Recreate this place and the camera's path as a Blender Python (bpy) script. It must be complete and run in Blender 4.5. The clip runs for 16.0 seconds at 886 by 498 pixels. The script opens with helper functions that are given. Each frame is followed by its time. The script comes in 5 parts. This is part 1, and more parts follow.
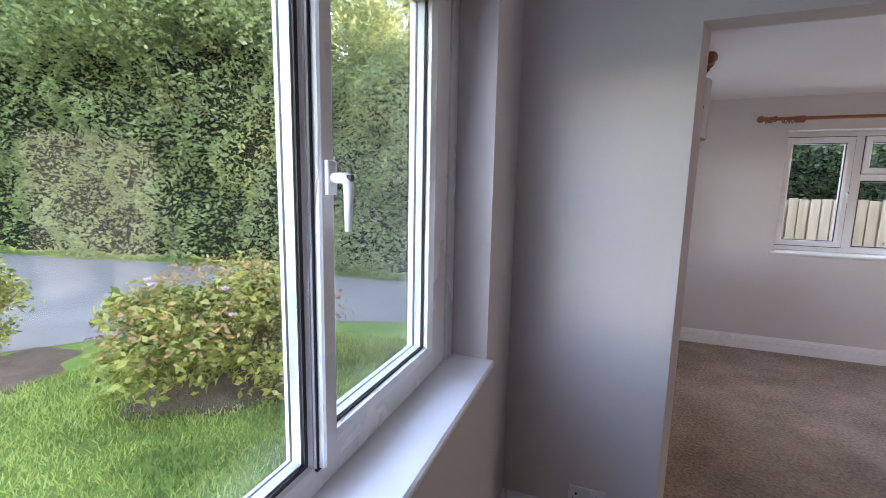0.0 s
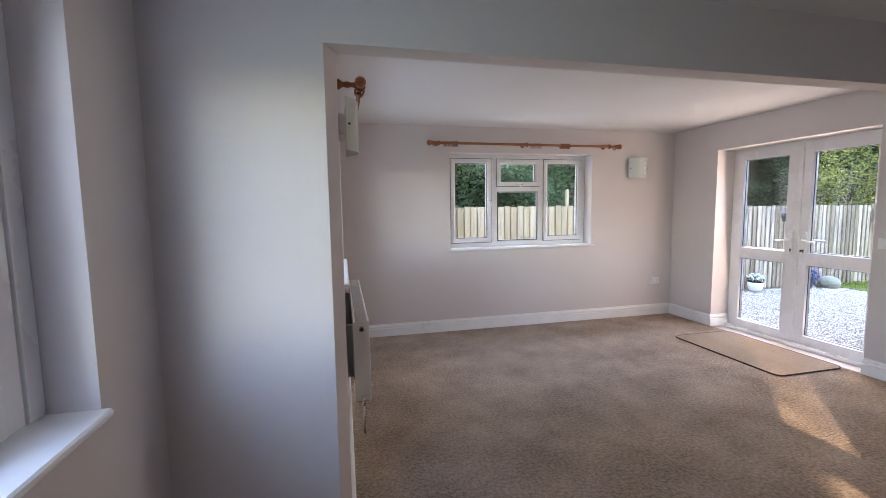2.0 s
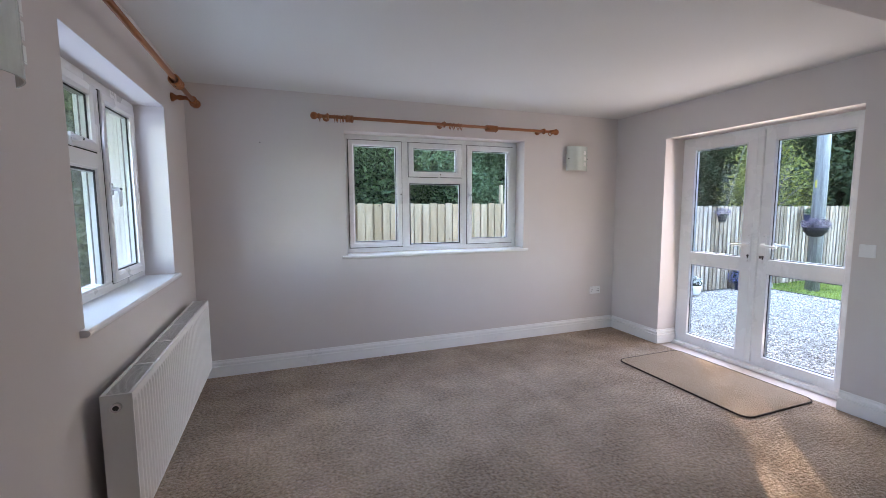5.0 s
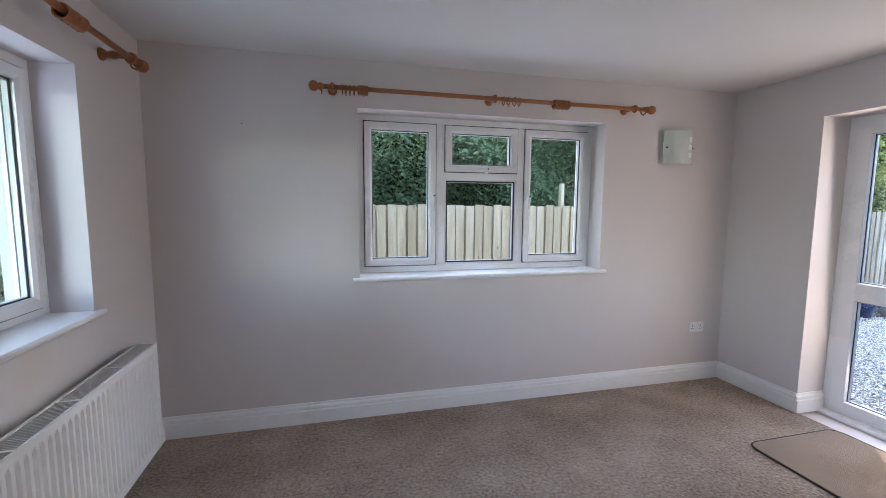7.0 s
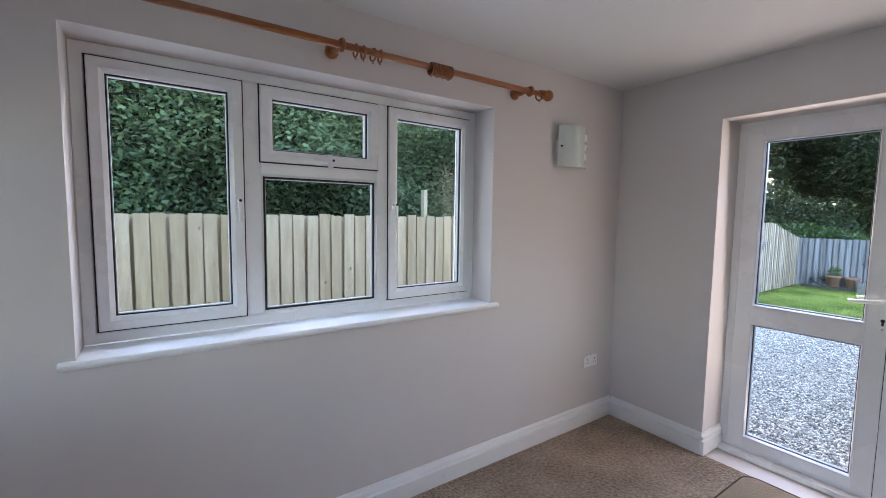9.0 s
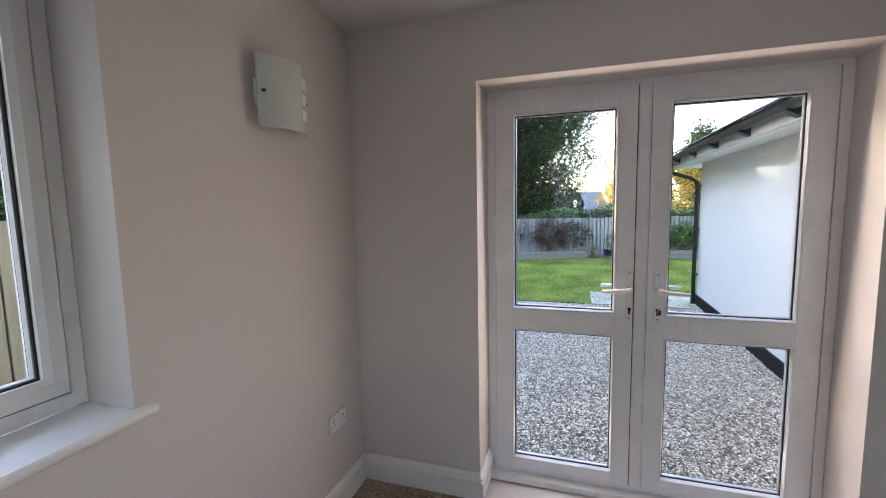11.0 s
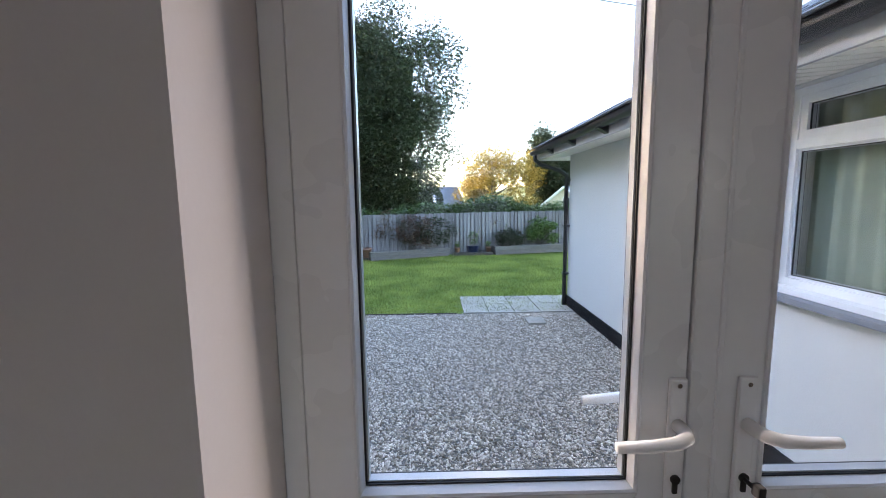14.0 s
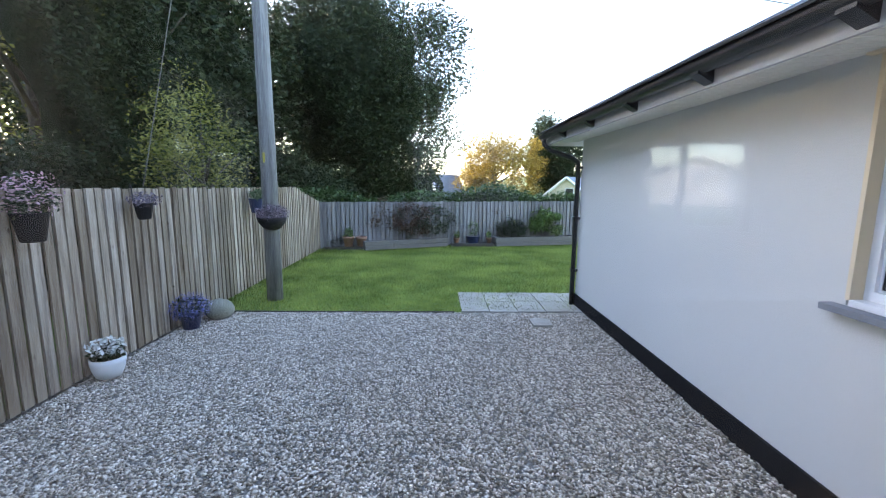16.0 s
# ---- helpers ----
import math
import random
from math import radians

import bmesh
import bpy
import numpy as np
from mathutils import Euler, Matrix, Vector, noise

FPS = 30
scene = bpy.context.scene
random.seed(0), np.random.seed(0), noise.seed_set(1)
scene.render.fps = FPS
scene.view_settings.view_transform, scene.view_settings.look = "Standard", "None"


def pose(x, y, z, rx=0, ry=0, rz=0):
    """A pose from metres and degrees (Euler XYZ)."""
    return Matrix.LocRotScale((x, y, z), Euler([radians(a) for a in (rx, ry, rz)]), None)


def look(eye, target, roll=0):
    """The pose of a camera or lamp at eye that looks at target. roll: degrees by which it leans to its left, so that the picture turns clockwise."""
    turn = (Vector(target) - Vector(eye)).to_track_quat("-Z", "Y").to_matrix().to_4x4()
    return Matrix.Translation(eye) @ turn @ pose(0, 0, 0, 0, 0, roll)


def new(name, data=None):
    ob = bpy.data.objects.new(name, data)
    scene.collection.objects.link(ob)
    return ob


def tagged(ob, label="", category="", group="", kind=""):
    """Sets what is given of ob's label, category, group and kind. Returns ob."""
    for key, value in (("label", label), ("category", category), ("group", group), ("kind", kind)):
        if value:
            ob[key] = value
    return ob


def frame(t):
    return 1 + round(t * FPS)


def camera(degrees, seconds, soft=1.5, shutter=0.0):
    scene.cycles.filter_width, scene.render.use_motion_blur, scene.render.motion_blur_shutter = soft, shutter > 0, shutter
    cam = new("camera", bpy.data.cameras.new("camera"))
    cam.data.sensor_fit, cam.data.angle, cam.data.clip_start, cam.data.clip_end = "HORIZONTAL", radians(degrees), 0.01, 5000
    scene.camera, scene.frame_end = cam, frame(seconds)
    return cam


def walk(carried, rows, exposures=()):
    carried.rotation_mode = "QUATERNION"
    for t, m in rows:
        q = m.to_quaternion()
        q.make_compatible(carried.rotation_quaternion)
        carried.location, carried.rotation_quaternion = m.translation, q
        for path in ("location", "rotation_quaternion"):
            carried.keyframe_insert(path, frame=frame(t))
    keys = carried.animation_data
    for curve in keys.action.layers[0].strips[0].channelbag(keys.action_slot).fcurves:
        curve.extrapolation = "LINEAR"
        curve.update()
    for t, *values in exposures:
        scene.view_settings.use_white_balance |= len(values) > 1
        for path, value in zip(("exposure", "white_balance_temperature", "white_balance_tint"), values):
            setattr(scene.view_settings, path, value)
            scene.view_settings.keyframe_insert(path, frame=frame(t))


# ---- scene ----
cam = camera(92.9, 16.0, soft=0.7)
PATH = [
    (0, (-0.082, 0.065, 1.49), (-0.773, 1.922, 1.214), 1.2),
    (0.5, (-0.011, 0.134, 1.488), (-0.239, 2.108, 1.265), 0.7),
    (1, (0.061, 0.111, 1.483), (0.21, 2.094, 1.277), 0.7),
    (1.5, (0.141, 0.1, 1.473), (0.504, 2.057, 1.278), -0.3),
    (2, (0.255, 0.109, 1.456), (0.713, 2.047, 1.265), -0.8),
    (2.5, (0.397, 0.134, 1.439), (0.923, 2.055, 1.251), -1.3),
    (3, (0.517, 0.201, 1.416), (1.124, 2.097, 1.228), -2.1),
    (3.2, (0.553, 0.239, 1.424), (1.204, 2.12, 1.231), -2.1),
    (5.3, (1.027, 1.166, 1.419), (1.721, 3.031, 1.22), -0.1),
    (5.5, (1.072, 1.274, 1.422), (1.741, 3.148, 1.224), 0.1),
    (6, (1.148, 1.509, 1.446), (1.764, 3.401, 1.241), 0.0),
    (6.5, (1.25, 1.789, 1.46), (1.799, 3.701, 1.247), 0.0),
    (7, (1.333, 2.025, 1.476), (1.822, 3.953, 1.268), 0.4),
    (7.5, (1.378, 2.308, 1.494), (1.852, 4.242, 1.307), 0.7),
    (8, (1.445, 2.575, 1.506), (2.114, 4.453, 1.339), 0.7),
    (8.5, (1.574, 2.83, 1.496), (2.464, 4.614, 1.335), 0.6),
    (9, (1.723, 3.035, 1.495), (2.845, 4.683, 1.332), 0.8),
    (9.5, (1.877, 3.278, 1.508), (3.26, 4.715, 1.354), 0.2),
    (10, (2.05, 3.479, 1.515), (3.674, 4.635, 1.347), -0.8),
    (10.2, (2.145, 3.539, 1.514), (3.839, 4.588, 1.334), -1.0),
    (12.3, (3.241, 3.946, 1.523), (5.226, 4.055, 1.312), -0.4),
    (12.5, (3.346, 3.943, 1.525), (5.333, 4.028, 1.313), -0.3),
    (13, (3.573, 3.937, 1.517), (5.56, 4.001, 1.299), -0.2),
    (13.5, (3.838, 3.941, 1.507), (5.825, 3.968, 1.283), -0.2),
    (14, (4.069, 3.943, 1.498), (6.054, 3.909, 1.253), -0.7),
    (14.5, (4.313, 3.905, 1.484), (6.295, 3.849, 1.221), -0.1),
    (15, (4.464, 3.877, 1.475), (6.445, 3.825, 1.208), 0.2),
    (15.5, (4.603, 3.898, 1.468), (6.583, 3.856, 1.187), 0.4),
    (16, (4.683, 3.910, 1.474), (6.660, 3.872, 1.175), 0.5),
]
walk(cam, [(t, look(eye, target, roll)) for t, eye, target, roll in PATH],
     [(0, 4.5, 6950, 28), (0.8, 4.8, 7000, 25), (2.5, 4.75, 6950, 23), (3.2, 4.95, 6850, 21), (5.5, 4.5, 6350, 19), (6.2, 4.42, 6350, 19), (8.4, 4.45, 6400, 19), (9, 4.2, 6400, 18), (10.2, 3.8, 6750, 18), (12.5, 3.8, 7050, 19), (13.2, 3.7, 6900, 19), (14.0, 3.3, 6600, 19), (15.5, 3.05, 6550, 19), (16, 3.05, 6550, 20)])

# ---------- light ----------
SUN_UP, SUN_GOES = 18.0, 227.0        # height of the sun; the way its light runs, north of east
world = bpy.data.worlds.new("sky")
scene.world = world
world.use_nodes = True
sky = world.node_tree.nodes.new("ShaderNodeTexSky")
sky.sky_type = "NISHITA"
sky.sun_disc = False
sky.sun_elevation, sky.sun_rotation = radians(SUN_UP), radians(270 - SUN_GOES)
sky.dust_density, sky.ozone_density = 0.8, 1.2
world.node_tree.links.new(sky.outputs[0], world.node_tree.nodes["Background"].inputs["Color"])
world.node_tree.nodes["Background"].inputs["Strength"].default_value = 0.15
sun = new("sun", bpy.data.lights.new("sun", "SUN"))
sun.data.energy, sun.data.angle, sun.data.color = 1.1, radians(0.6), (1.0, 0.78, 0.52)
sun.matrix_basis = look((0, 0, 20), (math.cos(radians(SUN_GOES)) * math.cos(radians(SUN_UP)), math.sin(radians(SUN_GOES)) * math.cos(radians(SUN_UP)), 20 - math.sin(radians(SUN_UP))))


def window_light(name, eye, way, wide, high, watts, colour):
    """Sky light entering through an opening."""
    lamp = new(name, bpy.data.lights.new(name, "AREA"))
    lamp.data.shape, lamp.data.size, lamp.data.size_y = "RECTANGLE", wide, high
    lamp.data.energy, lamp.data.color = watts, colour
    lamp.matrix_basis = look(eye, tuple(e + w for e, w in zip(eye, way)))


window_light("sky_light_north", (2.40, 5.19, 1.55), (0, -1, -0.10), 1.76, 1.02, 0.46, (0.80, 0.88, 1.0))
window_light("sky_light_west", (0.06, 3.56, 1.53), (1, 0, -0.10), 1.29, 1.0, 0.38, (0.58, 0.74, 1.0))
window_light("sky_light_front", (-0.54, 0.57, 1.50), (1, 0, -0.10), 1.38, 1.1, 0.46, (0.53, 0.69, 1.0))
window_light("sky_light_doors", (4.73, 3.455, 1.10), (-1, 0, -0.08), 1.42, 1.9, 0.85, (1.0, 0.88, 0.74))

# ---------- small building helpers ----------
def mesh_object(name, bm, material, smooth=False):
    me = bpy.data.meshes.new(name)
    bm.to_mesh(me)
    bm.free()
    if smooth:
        me.shade_smooth()
    me.materials.append(material)
    return new(name, me)


def part(name, bm, material, parent, label="", smooth=False):
    """One mesh under a thing or under a part."""
    ob = mesh_object(name, bm, material, smooth)
    ob.parent = parent
    return tagged(ob, label)


def base(name, m, label, category, group="", kind=""):
    """The empty at the foot of a thing."""
    ob = new(name)
    ob.empty_display_size = 0.05
    ob.matrix_basis = m
    return tagged(ob, label, category, group, kind)


def box(bm, x0, y0, z0, x1, y1, z1, bevel=0.0):
    m = Matrix.Translation(((x0 + x1) / 2, (y0 + y1) / 2, (z0 + z1) / 2)) @ Matrix.Diagonal((abs(x1 - x0), abs(y1 - y0), abs(z1 - z0), 1))
    made = bmesh.ops.create_cube(bm, size=1, matrix=m)
    if bevel:
        edges = list({e for v in made["verts"] for e in v.link_edges})
        bmesh.ops.bevel(bm, geom=edges, offset=bevel, segments=2, profile=0.6, affect="EDGES")
    return bm


def tube(bm, a, b, r0, r1=None, seg=12, caps=True):
    a, b = Vector(a), Vector(b)
    turn = (b - a).to_track_quat("Z", "Y").to_matrix().to_4x4()
    bmesh.ops.create_cone(bm, cap_ends=caps, segments=seg, radius1=r0, radius2=r0 if r1 is None else r1, depth=(b - a).length,
                          matrix=Matrix.Translation((a + b) / 2) @ turn)
    return bm


def lathe(bm, profile, m=Matrix(), seg=20):
    """A turned body: (radius, height) pairs round the z axis of m."""
    rings = []
    for r, z in profile:
        rings.append([bm.verts.new(m @ Vector((r * math.cos(2 * math.pi * k / seg), r * math.sin(2 * math.pi * k / seg), z))) for k in range(seg)])
    for lo, hi in zip(rings, rings[1:]):
        for k in range(seg):
            bm.faces.new((lo[k], lo[(k + 1) % seg], hi[(k + 1) % seg], hi[k]))
    bm.faces.new(list(reversed(rings[0])))
    bm.faces.new(rings[-1])
    return bm


def torus(bm, m, big, small, seg=20, sides=8):
    rings = []
    for i in range(seg):
        a = 2 * math.pi * i / seg
        rings.append([bm.verts.new(m @ Vector(((big + small * math.cos(2 * math.pi * j / sides)) * math.cos(a),
                                               (big + small * math.cos(2 * math.pi * j / sides)) * math.sin(a),
                                               small * math.sin(2 * math.pi * j / sides)))) for j in range(sides)])
    for i in range(seg):
        p, q = rings[i], rings[(i + 1) % seg]
        for j in range(sides):
            bm.faces.new((p[j], q[j], q[(j + 1) % sides], p[(j + 1) % sides]))
    return bm


def bent_tube(bm, points, radius, seg=10):
    """A round bar along a line of points."""
    pts = [Vector(p) for p in points]
    rings = []
    for i, p in enumerate(pts):
        d = (pts[min(i + 1, len(pts) - 1)] - pts[max(i - 1, 0)]).normalized()
        side = d.orthogonal().normalized() if i == 0 else (side - d * side.dot(d)).normalized()
        up = d.cross(side)
        r = radius[i] if isinstance(radius, (list, tuple)) else radius
        rings.append([bm.verts.new(p + side * r * math.cos(2 * math.pi * k / seg) + up * r * math.sin(2 * math.pi * k / seg)) for k in range(seg)])
    for lo, hi in zip(rings, rings[1:]):
        for k in range(seg):
            bm.faces.new((lo[k], lo[(k + 1) % seg], hi[(k + 1) % seg], hi[k]))
    bm.faces.new(list(reversed(rings[0])))
    bm.faces.new(rings[-1])
    return bm


def prism(bm, outline, a, b, m=Matrix()):
    """A straight moulding: outline in (y, z), run from x = a to x = b."""
    p = [bm.verts.new(m @ Vector((a, y, z))) for y, z in outline]
    q = [bm.verts.new(m @ Vector((b, y, z))) for y, z in outline]
    n = len(outline)
    for k in range(n):
        bm.faces.new((p[k], p[(k + 1) % n], q[(k + 1) % n], q[k]))
    bm.faces.new(list(reversed(p)))
    bm.faces.new(q)
    bmesh.ops.recalc_face_normals(bm, faces=bm.faces[:])
    return bm


def border(bm, x0, z0, x1, z1, profile):
    """A mitred rectangular border in the x-z plane. profile: (inset from the outer edge, depth y), closed."""
    rings = []
    for inset, y in profile:
        rings.append([bm.verts.new(Vector(c)) for c in ((x0 + inset, y, z0 + inset), (x1 - inset, y, z0 + inset), (x1 - inset, y, z1 - inset), (x0 + inset, y, z1 - inset))])
    n = len(rings)
    for i in range(n):
        p, q = rings[i], rings[(i + 1) % n]
        for k in range(4):
            bm.faces.new((p[k], p[(k + 1) % 4], q[(k + 1) % 4], q[k]))
    bmesh.ops.recalc_face_normals(bm, faces=bm.faces[:])
    return bm


def quads(name, corners, material):
    """Many loose four-cornered faces in one mesh; corners: n x 4 x 3."""
    n = len(corners)
    me = bpy.data.meshes.new(name)
    me.vertices.add(4 * n)
    me.vertices.foreach_set("co", np.asarray(corners, np.float32).ravel())
    me.loops.add(4 * n)
    me.loops.foreach_set("vertex_index", np.arange(4 * n, dtype=np.int32))
    me.polygons.add(n)
    me.polygons.foreach_set("loop_start", np.arange(0, 4 * n, 4, dtype=np.int32))
    me.update(calc_edges=True)
    me.materials.append(material)
    return new(name, me)


def leaves(name, at, size, material, seed, slim=0.5, droop=0.0):
    """Small folded leaves round the points at (n x 3)."""
    rng = np.random.default_rng(seed)
    at = np.asarray(at)
    n = len(at)
    along = rng.normal(size=(n, 3))
    along[:, 2] = along[:, 2] * 0.6 - droop
    along /= np.linalg.norm(along, axis=1)[:, None]
    face = rng.normal(size=(n, 3))
    face[:, 2] += 0.7
    side = np.cross(along, face)
    side /= np.linalg.norm(side, axis=1)[:, None] + 1e-9
    up = np.cross(side, along)
    s = size * rng.uniform(0.6, 1.3, (n, 1))
    c = np.stack([at - along * s * 0.5, at + side * s * slim * 0.5 + up * s * 0.08, at + along * s * 0.5 - up * s * 0.1, at - side * s * slim * 0.5 + up * s * 0.08], 1)
    return quads(name, c, material)


def solids(name, verts, tris, material):
    """Many small triangulated bodies in one mesh."""
    me = bpy.data.meshes.new(name)
    me.vertices.add(len(verts))
    me.vertices.foreach_set("co", np.asarray(verts, np.float32).ravel())
    n = len(tris)
    me.loops.add(3 * n)
    me.loops.foreach_set("vertex_index", np.asarray(tris, np.int32).ravel())
    me.polygons.add(n)
    me.polygons.foreach_set("loop_start", np.arange(0, 3 * n, 3, dtype=np.int32))
    me.update(calc_edges=True)
    me.materials.append(material)
    return new(name, me)


# ---------- materials ----------
def rgb(c):
    return (*c, 1.0)


def surface(name, one, two, rough=0.6, big=2.0, fine=60.0, bump=0.05, depth=0.01, metal=0.0, spread=0.0, island=False, stretch=None, fine_mix=0.35, spec=0.5, sheen=0.0, crisp=(0.3, 0.7), knots=0.0):
    """A painted, woven, stony or wooden surface: two tones mixed at two scales, with fine relief. spread: how far pieces differ in tone."""
    mt = bpy.data.materials.new(name)
    mt.use_nodes = True
    nt = mt.node_tree
    bsdf = nt.nodes["Principled BSDF"]
    tex = nt.nodes.new("ShaderNodeTexCoord")
    src = tex.outputs["Object"]
    if spread and not island:
        who = nt.nodes.new("ShaderNodeObjectInfo")
        far_off = nt.nodes.new("ShaderNodeMath")
        far_off.operation = "MULTIPLY"
        far_off.inputs[1].default_value = 61.0
        nt.links.new(who.outputs["Random"], far_off.inputs[0])
        moved = nt.nodes.new("ShaderNodeVectorMath")
        nt.links.new(src, moved.inputs[0])
        nt.links.new(far_off.outputs[0], moved.inputs[1])
        src = moved.outputs[0]
    plain_src = src
    if stretch:
        mp = nt.nodes.new("ShaderNodeMapping")
        mp.inputs["Scale"].default_value = stretch
        nt.links.new(src, mp.inputs["Vector"])
        src = mp.outputs["Vector"]
    def noisy(scale, detail):
        no = nt.nodes.new("ShaderNodeTexNoise")
        no.inputs["Scale"].default_value = scale
        no.inputs["Detail"].default_value = detail
        no.inputs["Roughness"].default_value = 0.6
        nt.links.new(src, no.inputs["Vector"])
        return no.outputs["Fac"]
    a, b = noisy(big, 4), noisy(fine, 3)
    mix = nt.nodes.new("ShaderNodeMath")
    mix.operation = "MULTIPLY_ADD"
    mix.inputs[1].default_value = fine_mix
    nt.links.new(b, mix.inputs[0])
    scaled = nt.nodes.new("ShaderNodeMath")
    scaled.operation = "MULTIPLY"
    scaled.inputs[1].default_value = 1 - fine_mix
    nt.links.new(a, scaled.inputs[0])
    nt.links.new(scaled.outputs[0], mix.inputs[2])
    ramp = nt.nodes.new("ShaderNodeMapRange")
    ramp.inputs["From Min"].default_value, ramp.inputs["From Max"].default_value = crisp
    nt.links.new(mix.outputs[0], ramp.inputs["Value"])
    col = nt.nodes.new("ShaderNodeMix")
    col.data_type = "RGBA"
    col.inputs[6].default_value, col.inputs[7].default_value = rgb(one), rgb(two)
    nt.links.new(ramp.outputs[0], col.inputs[0])
    out = col.outputs[2]
    if spread:
        hsv = nt.nodes.new("ShaderNodeHueSaturation")
        info = nt.nodes.new("ShaderNodeNewGeometry" if island else "ShaderNodeObjectInfo")
        val = nt.nodes.new("ShaderNodeMapRange")
        val.inputs["To Min"].default_value, val.inputs["To Max"].default_value = 1 - spread, 1 + spread
        nt.links.new(info.outputs["Random Per Island" if island else "Random"], val.inputs["Value"])
        nt.links.new(val.outputs[0], hsv.inputs["Value"])
        sat = nt.nodes.new("ShaderNodeMapRange")
        sat.inputs["To Min"].default_value, sat.inputs["To Max"].default_value = 1 + spread * 0.5, 1 - spread * 0.5
        nt.links.new(info.outputs["Random Per Island" if island else "Random"], sat.inputs["Value"])
        nt.links.new(sat.outputs[0], hsv.inputs["Saturation"])
        nt.links.new(out, hsv.inputs["Color"])
        out = hsv.outputs[0]
    if knots:
        vo = nt.nodes.new("ShaderNodeTexVoronoi")
        vo.inputs["Scale"].default_value = 5.0
        sq = nt.nodes.new("ShaderNodeMapping")
        sq.inputs["Scale"].default_value = (1.3, 0.2, 0.8)
        nt.links.new(plain_src, sq.inputs["Vector"])
        nt.links.new(sq.outputs[0], vo.inputs["Vector"])
        near = nt.nodes.new("ShaderNodeMapRange")
        near.inputs["From Min"].default_value, near.inputs["From Max"].default_value = 0.04, 0.10
        near.inputs["To Min"].default_value, near.inputs["To Max"].default_value = knots, 0.0
        nt.links.new(vo.outputs["Distance"], near.inputs["Value"])
        kn = nt.nodes.new("ShaderNodeMix")
        kn.data_type = "RGBA"
        kn.inputs[7].default_value = rgb((0.09, 0.05, 0.025))
        nt.links.new(near.outputs[0], kn.inputs[0])
        nt.links.new(out, kn.inputs[6])
        out = kn.outputs[2]
    nt.links.new(out, bsdf.inputs["Base Color"])
    rr = nt.nodes.new("ShaderNodeMapRange")
    rr.inputs["To Min"].default_value, rr.inputs["To Max"].default_value = max(0.02, rough - 0.08), min(1, rough + 0.08)
    nt.links.new(a, rr.inputs["Value"])
    nt.links.new(rr.outputs[0], bsdf.inputs["Roughness"])
    bsdf.inputs["Metallic"].default_value = metal
    bsdf.inputs["Specular IOR Level"].default_value = spec
    if sheen:
        bsdf.inputs["Sheen Weight"].default_value = sheen
    if bump:
        bp = nt.nodes.new("ShaderNodeBump")
        bp.inputs["Strength"].default_value, bp.inputs["Distance"].default_value = bump, depth
        nt.links.new(b, bp.inputs["Height"])
        nt.links.new(bp.outputs[0], bsdf.inputs["Normal"])
    return mt


def leafy(name, one, two, through_light=0.35, dull=0.55, spec=0.35, lone=1.0, tones=(0.3, 1.4), patch=1.3):
    """Leaves: tone by leaf, light shining through."""
    mt = bpy.data.materials.new(name)
    mt.use_nodes = True
    nt = mt.node_tree
    bsdf = nt.nodes["Principled BSDF"]
    geo = nt.nodes.new("ShaderNodeNewGeometry")
    tex = nt.nodes.new("ShaderNodeTexCoord")
    no = nt.nodes.new("ShaderNodeTexNoise")
    no.inputs["Scale"].default_value = patch
    no.inputs["Detail"].default_value = 4
    nt.links.new(tex.outputs["Object"], no.inputs["Vector"])
    add = nt.nodes.new("ShaderNodeMath")
    add.operation = "MULTIPLY_ADD"
    add.inputs[1].default_value = lone
    nt.links.new(geo.outputs["Random Per Island"], add.inputs[0])
    nt.links.new(no.outputs["Fac"], add.inputs[2])
    rg = nt.nodes.new("ShaderNodeMapRange")
    rg.inputs["From Min"].default_value, rg.inputs["From Max"].default_value = tones
    nt.links.new(add.outputs[0], rg.inputs["Value"])
    col = nt.nodes.new("ShaderNodeMix")
    col.data_type = "RGBA"
    col.inputs[6].default_value, col.inputs[7].default_value = rgb(one), rgb(two)
    nt.links.new(rg.outputs[0], col.inputs[0])
    nt.links.new(col.outputs[2], bsdf.inputs["Base Color"])
    bsdf.inputs["Roughness"].default_value = dull
    bsdf.inputs["Specular IOR Level"].default_value = spec
    tr = nt.nodes.new("ShaderNodeBsdfTranslucent")
    nt.links.new(col.outputs[2], tr.inputs["Color"])
    ms = nt.nodes.new("ShaderNodeMixShader")
    ms.inputs[0].default_value = through_light
    nt.links.new(bsdf.outputs[0], ms.inputs[1])
    nt.links.new(tr.outputs[0], ms.inputs[2])
    nt.links.new(ms.outputs[0], nt.nodes["Material Output"].inputs["Surface"])
    return mt


